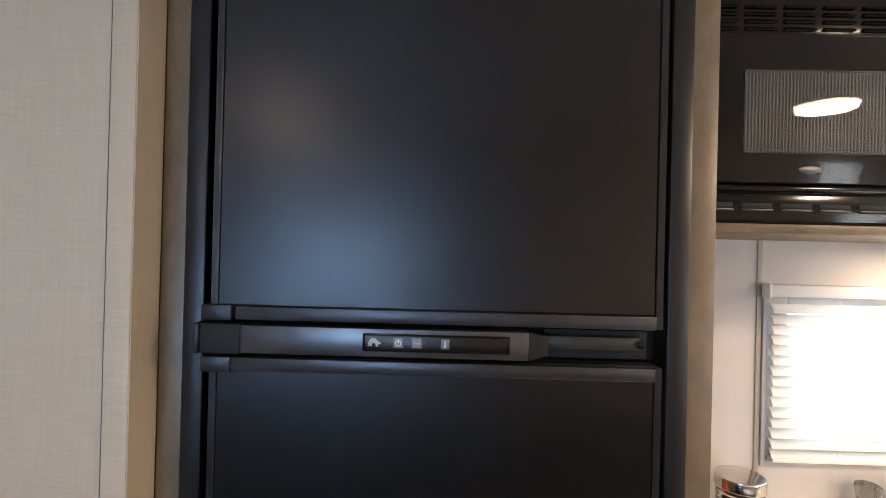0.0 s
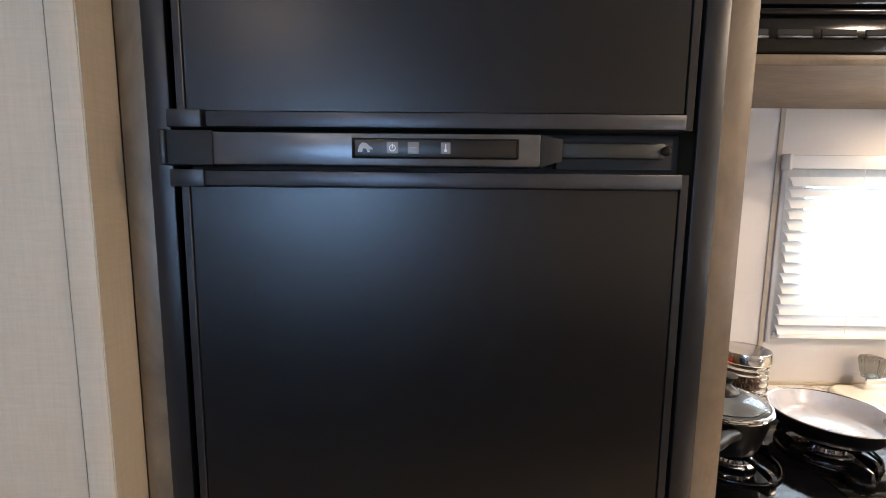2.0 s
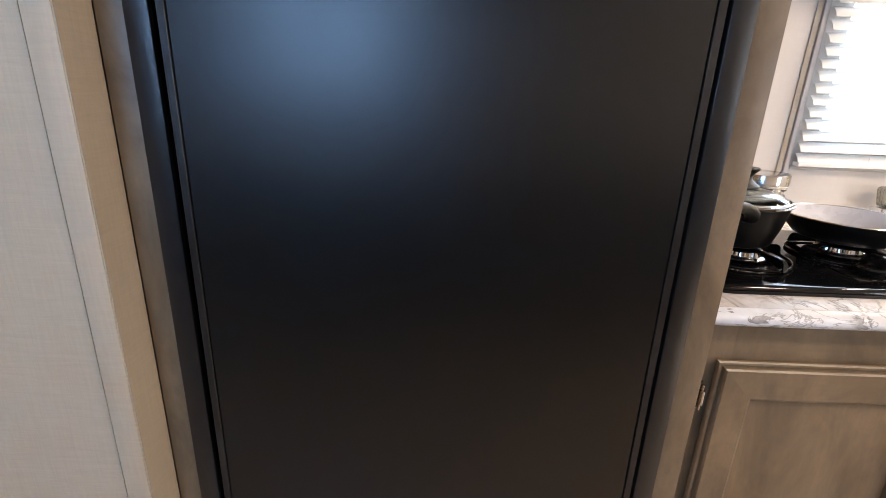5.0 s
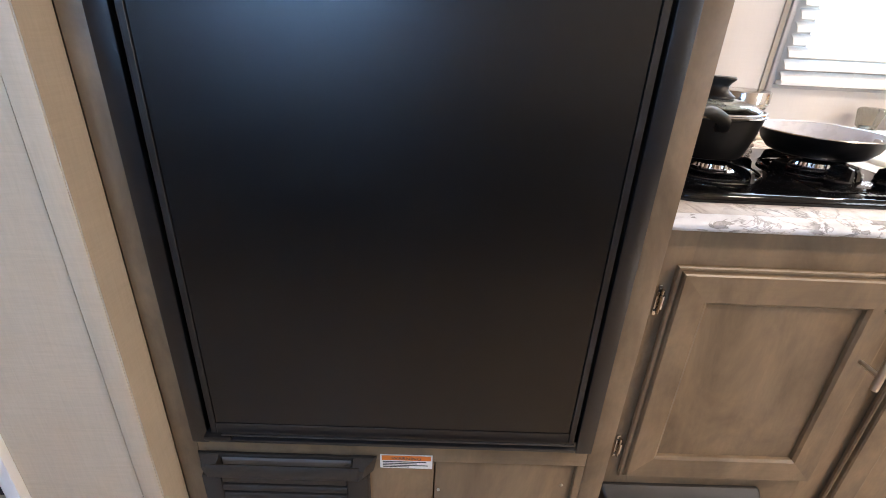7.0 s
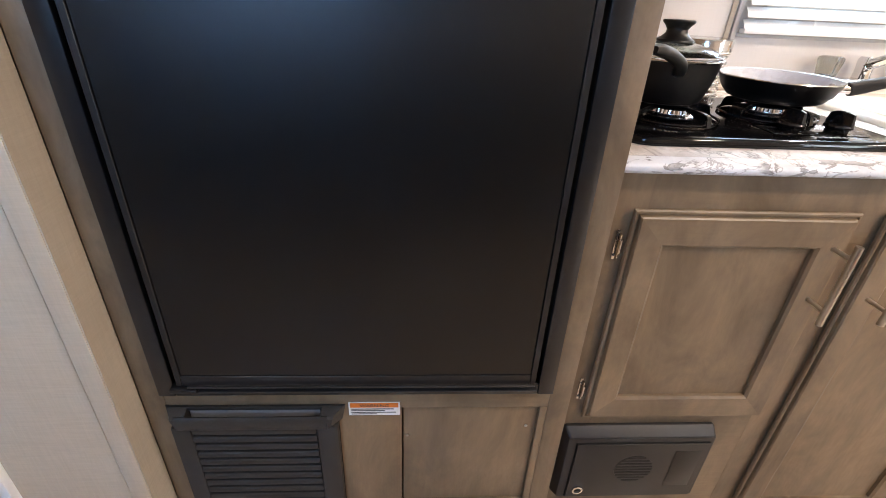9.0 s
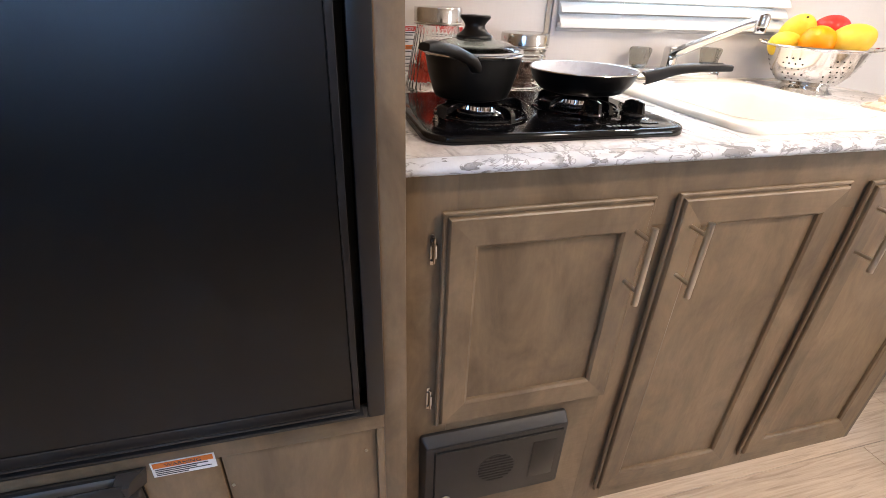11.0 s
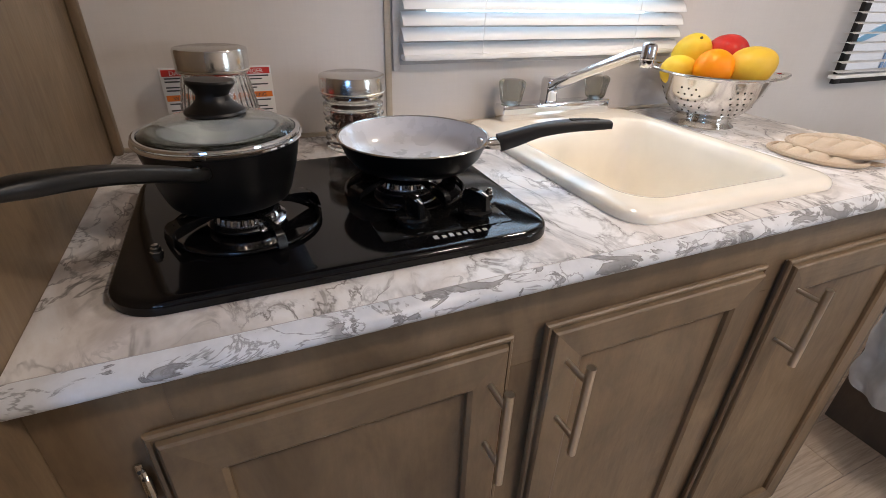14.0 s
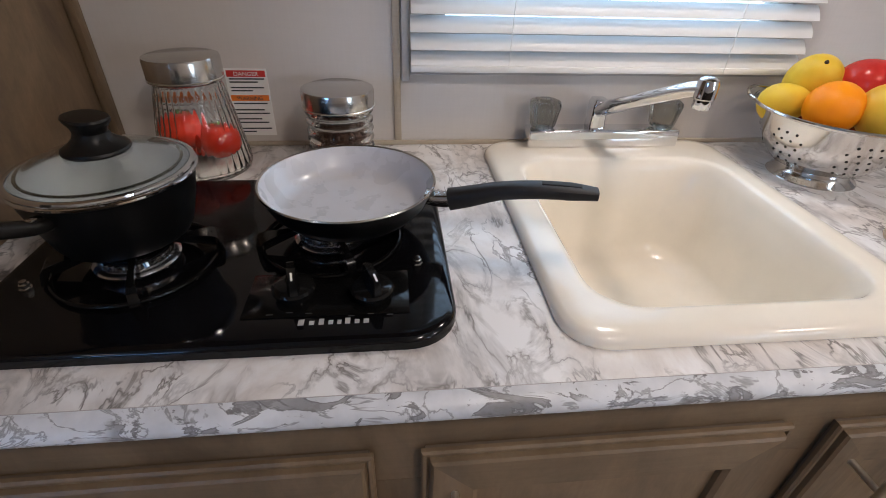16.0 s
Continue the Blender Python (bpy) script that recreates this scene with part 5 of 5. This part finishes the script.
# ---------------------------------------------------------------- safety labels on the wall
for sx0, sx1 in ((0.4260, 0.4890), (0.5280, 0.5930)):
    s = sticker("safety_label", sx0, sx1, 0.9180, 1.0270, Y1 - 0.0005,
                [(0.04, 0.96, 0.885, 0.975, LABEL_RED), (0.08, 0.92, 0.845, 0.865, LABEL_INK), (0.08, 0.75, 0.80, 0.82, LABEL_INK), (0.08, 0.88, 0.72, 0.74, LABEL_INK), (0.08, 0.60, 0.675, 0.695, LABEL_INK),
                 (0.04, 0.96, 0.535, 0.620, LABEL_ORANGE), (0.08, 0.90, 0.485, 0.505, LABEL_INK), (0.08, 0.80, 0.39, 0.41, LABEL_INK), (0.08, 0.92, 0.335, 0.355, LABEL_INK), (0.08, 0.70, 0.25, 0.27, LABEL_INK), (0.08, 0.86, 0.195, 0.215, LABEL_INK), (0.08, 0.90, 0.10, 0.12, LABEL_INK), (0.08, 0.5, 0.05, 0.07, LABEL_INK)],
                "white safety label with red and orange headings on the wall")
    letters("danger_word", "DANGER", 0.0090, Matrix.Translation((sx0 + 0.014, Y1 - 0.0019, 1.0160)) @ FRONT, LABEL_WHITE, s, depth=0.0002, width=0.038)
    letters("warning_word", "WARNING", 0.0085, Matrix.Translation((sx0 + 0.012, Y1 - 0.0019, 0.9778)) @ FRONT, LABEL_INK, s, depth=0.0002, width=0.040)

# ---------------------------------------------------------------- colander with fruit
CX, CY, CZ = 1.4780, 1.0560, 0.9002
POLISHED = surf("polished_steel", (0.72, 0.70, 0.67), 0.13, metal=1.0, var=0.04, rvar=0.03)


def colander():
    c = thing("colander", (CX, CY, CZ), "polished steel footed colander full of fruit on the worktop", "colander")
    prof = [(0.0, 0.0135), (0.042, 0.0145), (0.066, 0.0230), (0.0845, 0.0440), (0.0985, 0.072), (0.1075, 0.100)]
    prof2 = [(r - 0.0012, h + 0.0006) for r, h in reversed(prof[1:])] + [(0, 0.0147)]
    part("bowl", lathe(prof + [(0.1110, 0.106), (0.1180, 0.1075), (0.1180, 0.1085), (0.1098, 0.1070)] + prof2, 80, (CX, CY, CZ)), POLISHED, c, smooth=60)
    part("rolled_rim", lathe([(0.1180 + 0.0026 * math.cos(2 * math.pi * k / 8), 0.1075 + 0.0026 * math.sin(2 * math.pi * k / 8)) for k in range(8)], 80, (CX, CY, CZ), close=True), POLISHED, c)
    part("foot", lathe([(0.0500, 0.0180), (0.0510, 0.0140), (0.0550, 0.0070), (0.0630, 0.0016), (0.0645, 0.0), (0.0630, 0.0), (0.0540, 0.0058), (0.0495, 0.0130), (0.0485, 0.0176)], 64, (CX, CY, CZ), close=True), POLISHED, c, "flared steel foot ring")
    for sgn in (1, -1):
        a0 = radians(128 if sgn > 0 else 308)
        pts = []
        for k in range(13):
            a = a0 + radians(-24 + 4 * k)
            r = 0.1180 + 0.014 * math.sin(math.pi * k / 12) ** 0.6
            pts.append((CX + r * math.cos(a), CY + r * math.sin(a), CZ + 0.1075 + 0.006 * math.sin(math.pi * k / 12)))
        part("side_handle", tube(pts, 0.0030, 10), POLISHED, c, "bent steel loop handle")
    dark = surf("colander_hole", (0.02, 0.018, 0.015), 0.8)
    for g in range(6):
        base = radians(60 * g + 15)
        for row in range(5):
            h = 0.034 + 0.0120 * row
            # radius of the bowl at that height
            for (ra, ha), (rb, hb) in zip(prof, prof[1:]):
                if ha <= h <= hb:
                    r, slope = ra + (rb - ra) * (h - ha) / (hb - ha), math.atan2(hb - ha, rb - ra)
            for k in range(3 + row % 2):
                a = base + (k - (2 + row % 2) / 2) * 0.0150 / r
                disc = lathe([(0, 0), (0.0021, 0), (0.0021, 0.0005), (0, 0.0005)], 8)
                moved(disc, Matrix.Translation((CX + (r - 0.0001) * math.cos(a), CY + (r - 0.0001) * math.sin(a), CZ + h)) @ Matrix.Rotation(a, 4, "Z") @ Matrix.Rotation(math.pi - slope, 4, "Y"))
                part("hole", disc, dark, c, smooth=0)


colander()


def peel(name, c1, c2, rough, pore):
    m, nt, p = nodes_of(name)
    n = tex(nt, "ShaderNodeTexNoise", 14, detail=4, random_shift=True)
    nt.links.new(ramp(nt, n.outputs[0], [(0.36, c1), (0.64, c2)]), p.inputs["Base Color"])
    p.inputs["Roughness"].default_value = rough
    p.inputs["Coat Weight"].default_value = 0.0
    p.inputs["Specular IOR Level"].default_value = 0.25
    p.inputs["Subsurface Weight"].default_value = 0.05
    p.inputs["Subsurface Radius"].default_value = (0.01, 0.004, 0.001)
    if pore:
        bump(nt, p, tex(nt, "ShaderNodeTexNoise", pore, detail=2).outputs[0], 0.25, 0.0008)
    return m


ORANGE = peel("orange_peel", (0.86, 0.24, 0.001), (0.90, 0.29, 0.002), 0.42, 380)
MANGO = peel("mango_skin", (0.62, 0.34, 0.030), (0.72, 0.46, 0.045), 0.40, 0)
PEAR = peel("yellow_fruit_skin", (0.70, 0.43, 0.030), (0.80, 0.56, 0.055), 0.42, 260)
APPLE = peel("apple_skin", (0.42, 0.012, 0.018), (0.58, 0.05, 0.03), 0.20, 0)


def fruit(name, at, axes, turn, material, label, shape):
    f = thing(name, (at[0], at[1], at[2] - axes[2] * 0.9), label, name.replace("_", " "), "fruit in the colander")
    prof = [(0, -1)] + [(math.cos(radians(a)), math.sin(radians(a))) for a in range(-78, 90, 12)] + [(0, 1)]
    bm = lathe([(max(shape(r, h)[0], 0), shape(r, h)[1]) for r, h in prof], 40)
    moved(bm, Matrix.Translation(at) @ Euler([radians(q) for q in turn]).to_matrix().to_4x4() @ Matrix.Diagonal((*axes, 1)))
    part("skin", bm, material, f, smooth=70)
    if "scar" not in label and name != "apple":
        return
    tip = lathe([(0, 0), (0.0035, 0), (0.0022, 0.003), (0, 0.0035)], 10)
    moved(tip, Matrix.Translation(at) @ Euler([radians(q) for q in turn]).to_matrix().to_4x4() @ Matrix.Translation((0, 0, axes[2] * shape(0, 1)[1] - 0.0008)))
    part("stem_end", tip, surf("stem_brown", (0.05, 0.03, 0.015), 0.8), f)


ball = lambda r, h: (r, h)
dented = lambda r, h: (r * (1.0 + 0.05 * h), h * (1 - 0.16 * max(0, 1 - r * 2.2)))
ovate = lambda r, h: (r * (1 - 0.16 * h), h)
fruit("orange", (1.4390, 1.0330, 1.0180), (0.0385, 0.0385, 0.0370), (25, -30, 10), ORANGE, "round bright orange in the steel colander", ball)
fruit("mango", (1.5000, 0.9960, 1.0240), (0.0405, 0.0405, 0.0465), (62, 10, 40), MANGO, "yellow-green mango in the steel colander", ovate)
fruit("apple", (1.5200, 1.0760, 1.0380), (0.0430, 0.0430, 0.0400), (-20, 15, 0), APPLE, "shiny red apple in the steel colander", dented)
fruit("mango", (1.4640, 1.1150, 1.0360), (0.0400, 0.0400, 0.0480), (38, 24, -60), PEAR, "yellow mango with a dark stem scar in the colander", ovate)
fruit("lemon", (1.4080, 1.0900, 1.0080), (0.0300, 0.0300, 0.0380), (80, 20, 60), PEAR, "small yellow lemon low in the steel colander", ovate)


# ---------------------------------------------------------------- quilted pot holders
def cloth(name, c):
    m, nt, p = nodes_of(name)
    wv = tex(nt, "ShaderNodeTexNoise", 900, detail=2)
    cl = tex(nt, "ShaderNodeTexNoise", 25)
    nt.links.new(mixed(nt, 1.0, ramp(nt, cl.outputs[0], [(0.3, tuple(v * 0.88 for v in c)), (0.7, c)]), ramp(nt, wv.outputs[0], [(0.35, (0.82, 0.82, 0.82)), (0.6, (1, 1, 1))]), "MULTIPLY"), p.inputs["Base Color"])
    p.inputs["Roughness"].default_value = 0.9
    p.inputs["Sheen Weight"].default_value = 0.3
    bump(nt, p, wv.outputs[0], 0.5, 0.0012)
    return m


CLOTH = cloth("tan_cotton", (0.68, 0.54, 0.39))
CLOTH2 = cloth("tan_cotton_binding", (0.58, 0.44, 0.30))


def pot_holder(x, y, z, turn, lean):
    m = pose(x, y, z, lean[0], lean[1], turn)
    h = thing("pot_holder", (x, y, z), "tan quilted cotton pot holder lying on the worktop", "pot holder", "stacked pot holders")
    A, B = 0.0750, 0.0580
    bm = bmesh.new()
    rings = []
    for i in range(37):
        u = i / 36
        ring = []
        for k in range(112):
            a = 2 * math.pi * k / 112
            px, py = A * u * math.cos(a), B * u * math.sin(a) * (1 + 0.12 * math.cos(a))
            side = ((px + 0.55 * abs(py) + 0.4) % 0.034) - 0.017
            groove = max(math.exp(-(py / 0.0035) ** 2), math.exp(-((abs(side) - 0.017) / 0.0035) ** 2))
            zz = 0.0175 * (1 - u ** 5) - 0.0062 * groove * (1 - u ** 6)
            ring.append(bm.verts.new((px, py, max(zz, 0.0035))))
        rings.append(ring)
    for a, b in zip(rings, rings[1:]):
        for k in range(112):
            bm.faces.new((a[k], a[(k + 1) % 112], b[(k + 1) % 112], b[k]))
    low = [bm.verts.new((v.co.x, v.co.y, 0.0)) for v in rings[-1]]
    for k in range(112):
        bm.faces.new((rings[-1][k], rings[-1][(k + 1) % 112], low[(k + 1) % 112], low[k]))
    bm.faces.new(low)
    bmesh.ops.remove_doubles(bm, verts=bm.verts, dist=1e-6)
    part("pad", moved(bm, m), CLOTH, h, smooth=70)
    edge = tube([(A * math.cos(2 * math.pi * k / 48), B * math.sin(2 * math.pi * k / 48) * (1 + 0.12 * math.cos(2 * math.pi * k / 48)), 0.0042) for k in range(49)], 0.0042, 8)
    part("binding", moved(edge, m), CLOTH2, h, "stitched cotton binding")
    loop = tube(smooth_path([(A - 0.004, -0.010, 0.004), (A + 0.016, -0.012, 0.006), (A + 0.020, 0.002, 0.005), (A - 0.002, 0.008, 0.004)], 5), 0.0025, 8)
    part("hanging_loop", moved(loop, m), CLOTH2, h)


pot_holder(1.4780, 0.8060, 0.9008, -62, (0, 0))
pot_holder(1.5090, 0.7960, 0.9160, -56, (3.5, -2))


# ---------------------------------------------------------------- beyond the counter: bench, plastic cover
BENCH = wood("dark_bench_wood", (0.085, 0.064, 0.046), (0.165, 0.128, 0.095), 0.5, 0)


def film_plastic():
    m, nt, p = nodes_of("clear_plastic_sheet")
    p.inputs["Base Color"].default_value = (0.93, 0.95, 0.97, 1)
    p.inputs["Roughness"].default_value = 0.16
    t = nt.nodes.new("ShaderNodeBsdfTransparent")
    t.inputs[0].default_value = (0.94, 0.96, 0.98, 1)
    mx = nt.nodes.new("ShaderNodeMixShader")
    haze = tex(nt, "ShaderNodeTexNoise", 9, (1, 1, 0.4), 4)
    nt.links.new(ramp(nt, haze.outputs[0], [(0.3, (0.42, 0.42, 0.42)), (0.7, (0.80, 0.80, 0.80))]), mx.inputs[0])
    nt.links.new(t.outputs[0], mx.inputs[1])
    milky = nt.nodes.new("ShaderNodeBsdfTranslucent")
    milky.inputs[0].default_value = (0.90, 0.93, 0.97, 1)
    half = nt.nodes.new("ShaderNodeMixShader")
    half.inputs[0].default_value = 0.45
    nt.links.new(p.outputs[0], half.inputs[1])
    nt.links.new(milky.outputs[0], half.inputs[2])
    nt.links.new(half.outputs[0], mx.inputs[2])
    nt.links.new(mx.outputs[0], nt.nodes["Material Output"].inputs[0])
    bump(nt, p, tex(nt, "ShaderNodeTexNoise", 22, (1, 1, 0.5), 5).outputs[0], 0.5, 0.01)
    return m


PLASTIC = film_plastic()


def bench():
    b = thing("dinette_bench", (2.4, 0.5, 0), "dark brown wooden dinette bench with a cushion under clear plastic", "bench")
    part("base", box(2.0850, 2.7500, 0.2500, 0.7800, 0.0, 0.400, 0.003), BENCH, b)
    part("base_edge", box(2.0740, 2.0845, 0.2500, 0.7860, 0.0, 0.400, 0.002), WOOD_EDGE, b)
    part("cushion", box(2.0300, 2.7600, 0.2200, 0.8100, 0.4020, 0.520, 0.030, 4), cloth("grey_upholstery", (0.24, 0.22, 0.21)), b, "grey cushion")


bench()


def plastic_cover():
    """A loose bag over the cushion: pinched by a welded seam, then two layers that hang in folds."""
    c = thing("plastic_cover", (1.95, 0.5, 0.22), "loose clear plastic cover hanging in folds over the bench", "plastic cover")
    pinch = 0.550

    def sheet(name, edge, hem, x_at, top):
        bm = bmesh.new()
        nu, nv = 70, 44
        grid = []
        for i in range(nu + 1):
            u = (i / nu) ** 1.15
            row = []
            for j in range(nv + 1):
                v = j / nv
                z = top + (hem(u) - top) * v
                y = edge(z) + (0.235 - edge(z)) * u
                low = max(pinch - z, 0) / 0.33
                crease = 0.006 * noise.noise((14 * u, 9 * v, 3.0 + top)) + 0.003 * noise.noise((38 * u, 30 * v, 7.0))
                fold = (0.016 * math.sin(21 * u + 2.0 * v) + 0.009 * math.sin(47 * u - 3 * v)) * (0.15 + low)
                row.append(bm.verts.new((x_at(z) + fold + crease * (0.5 + low), y + 0.006 * math.sin(16 * v + 5 * u) * low, z)))
            grid.append(row)
        for i in range(nu):
            for j in range(nv):
                bm.faces.new((grid[i][j], grid[i + 1][j], grid[i + 1][j + 1], grid[i][j + 1]))
        bmesh.ops.solidify(bm, geom=bm.faces, thickness=0.0005)
        return part(name, bm, PLASTIC, c, "", 70)

    out = lambda z: 1.925 - 0.05 * max(pinch - z, 0) / 0.30 + 0.14 * max(z - 0.60, 0)
    sheet("upper_sheet", lambda z: 0.752 + 0.11 * (z - pinch), lambda u: pinch - 0.004, out, 0.815)
    sheet("back_layer", lambda z: 0.748 - 0.055 * (pinch - z), lambda u: 0.275 - 0.035 * math.sin(3.0 * u) + 0.04 * max(0, u - 0.2), lambda z: out(z) + 0.010, pinch)
    sheet("front_layer", lambda z: 0.728 - 0.46 * (pinch - z), lambda u: 0.216 + 0.05 * u + 0.012 * math.sin(9 * u), lambda z: out(z) - 0.022, pinch)
    seam = tube([(out(pinch) - 0.004 + 0.003 * math.sin(60 * k / 60), 0.752 - 0.51 * k / 60, pinch - 0.001 + 0.004 * math.sin(1.3 * k)) for k in range(61)], 0.0032, 8)
    part("seam", seam, PLASTIC, c, "crinkled welded seam")
    bm = bmesh.new()
    rows = [[bm.verts.new((x, 0.77 - 0.53 * k / 24, z + 0.006 * math.sin(1.7 * k + 9 * x))) for k in range(25)] for x, z in ((1.956, 0.815), (2.03, 0.842), (2.12, 0.850), (2.55, 0.850))]
    for p, q in zip(rows, rows[1:]):
        for k in range(24):
            bm.faces.new((p[k], p[k + 1], q[k + 1], q[k]))
    bmesh.ops.solidify(bm, geom=bm.faces, thickness=0.0005)
    part("top_sheet", bm, PLASTIC, c, "", 70)


plastic_cover()


# ---------------------------------------------------------------- ceiling lamps
def ceiling_lamp(x, y, glow):
    c = thing("ceiling_lamp", (x, y, H), "round white ceiling lamp with a lit diffuser", "ceiling lamp", "ceiling lamps")
    part("housing", lathe([(0.0, 0), (0.112, 0), (0.112, -0.012), (0.107, -0.018), (0.096, -0.018), (0.096, -0.004), (0, -0.004)], 48, (x, y, H)), WHITE, c)
    part("diffuser", lathe([(0.0, -0.0045), (0.095, -0.0045), (0.094, -0.016), (0.078, -0.0200), (0, -0.0220)], 48, (x, y, H)), lamp_glow("lamp_diffuser", (1.0, 0.90, 0.76), glow), c, "glowing diffuser")


for lx, ly, watts in CEILING_LAMPS:
    ceiling_lamp(lx, ly, 14.0 * watts / 15.0)


def shelf_lamp(x, y):
    c = thing("under_cabinet_lamp", (x, y, 1.5745), "slim round lamp under the wall cabinet", "lamp")
    part("housing", lathe([(0.0, 0), (0.052, 0), (0.052, -0.008), (0.046, -0.011), (0.042, -0.011), (0.042, -0.004), (0, -0.004)], 36, (x, y, 1.5772)), WHITE, c)
    part("diffuser", lathe([(0.0, -0.0045), (0.0415, -0.0045), (0.041, -0.0095), (0, -0.0115)], 36, (x, y, 1.5772)), lamp_glow("puck_diffuser", (1.0, 0.90, 0.76), 10.0), c, "glowing diffuser")


shelf_lamp(*SHELF_LAMP)

# ---------------------------------------------------------------- outside the windows
ASPHALT = surf("gravel_lot", (0.22, 0.21, 0.20), 0.9, var=0.25, scale=3, bumps=0.4, fine=60)
bm = bmesh.new()
ring_pts = [(-400, -400, -0.9), (400, -400, -0.9), (400, 400, -0.9), (-400, 400, -0.9)]
bm.faces.new([bm.verts.new(p) for p in ring_pts])
structure("ground", bm, ASPHALT, "grey gravel sales lot outside the windows", "ground")


def parked_trailer():
    t = thing("parked_trailer", (6.5, 4.6, -0.9), "white travel trailer with blue swoosh stripes parked outside", "trailer")
    white, blue, darkp = surf("trailer_gelcoat", (0.80, 0.81, 0.82), 0.25, var=0.03), surf("trailer_blue_graphic", (0.13, 0.34, 0.50), 0.3), surf("trailer_window_tint", (0.02, 0.025, 0.03), 0.08)
    part("body", box(3.0, 10.4, 3.4, 5.8, -0.35, 2.35, 0.12, 3), white, t)
    part("skirt", box(3.1, 10.3, 3.45, 5.7, -0.55, -0.352), blue, t)
    for k, (xs, z0, amp, w) in enumerate((((6.25, 9.9), 0.72, 0.36, 0.075), ((6.70, 9.7), 1.16, 0.12, 0.045), ((3.4, 5.6), 0.55, 0.30, 0.07))):
        secs = []
        for i in range(25):
            u = i / 24
            x = xs[0] + (xs[1] - xs[0]) * u
            z = z0 + amp * math.sin(math.pi * u * 1.15)
            h = w * math.sin(math.pi * min(max(u, 0.02), 0.98)) ** 0.5
            secs.append([(x, 3.385, z - h), (x, 3.399, z - h), (x, 3.399, z + h), (x, 3.385, z + h)])
        part("stripe", loft(secs), blue, t, "curved blue stripe")
    part("badge", box(6.96, 7.10, 3.390, 3.3995, 0.42, 0.74, 0.003), surf("trailer_pale_badge", (0.22, 0.36, 0.55), 0.35), t, "pale blue badge")
    for x in (4.3, 6.2, 8.4):
        part("window", box(x, x + 0.9, 3.375, 3.399, 1.45, 1.95, 0.01), darkp, t, "dark tinted window")
    for x in (5.4, 6.2):
        part("wheel", moved(lathe([(0, 0), (0.20, 0), (0.33, 0.02), (0.34, 0.10), (0.33, 0.20), (0, 0.20)], 32), pose(x, 3.60, -0.55, 90)), BLACK_TRIM, t)


parked_trailer()

# ---------------------------------------------------------------- what shows past the partition's end
bm = bmesh.new()
secs = []
for i in range(41):
    u = i / 40
    x = -1.55 + 0.97 * u
    y = 0.86 + 0.022 * math.sin(u * 42) + 0.01 * math.sin(u * 17)
    secs.append([(x, y, 0.02), (x, y + 0.004, 0.02), (x, y + 0.004, 1.98), (x, y, 1.98)])
ob = part("curtain", loft(secs), cloth("dark_plum_fabric", (0.035, 0.022, 0.032)), None, "", 60)
tagged(ob, "dark plum fabric curtain beside the partition", "curtain")
ob2 = part("curtain_track", box(-1.58, -0.565, 0.852, 0.874, 1.982, H - 0.001, 0.002), WHITE, None, "", 35)
tagged(ob2, "white ceiling track of the curtain", "trim", kind="structure")

# ---------------------------------------------------------------- floor planks, nearest ones each on their own
rng = random.Random(11)
row = 0
y = Y0
far_planks = bmesh.new()
while y < Y1 - 0.01:
    y2 = min(y + 0.148, Y1)
    x = X0 - rng.uniform(0.0, 1.1)
    while x < X1:
        x2 = x + 1.20
        a, b = max(x, X0), min(x2, X1)
        if b - a > 0.02:
            if b > 0.1 and y2 > -0.5:
                pl = part("plank", box(a + 0.0006, b - 0.0006, y + 0.0006, y2 - 0.0006, -0.0038, 0.0, 0.0006, 1), PLANK, floor, smooth=0)
            else:
                box(a + 0.0006, b - 0.0006, y + 0.0006, y2 - 0.0006, -0.0038, 0.0, bm=far_planks)
        x = x2
    y = y2
ob = part("plank_rest", far_planks, PLANK, floor, smooth=0)
tagged(ob, kind="stuff")
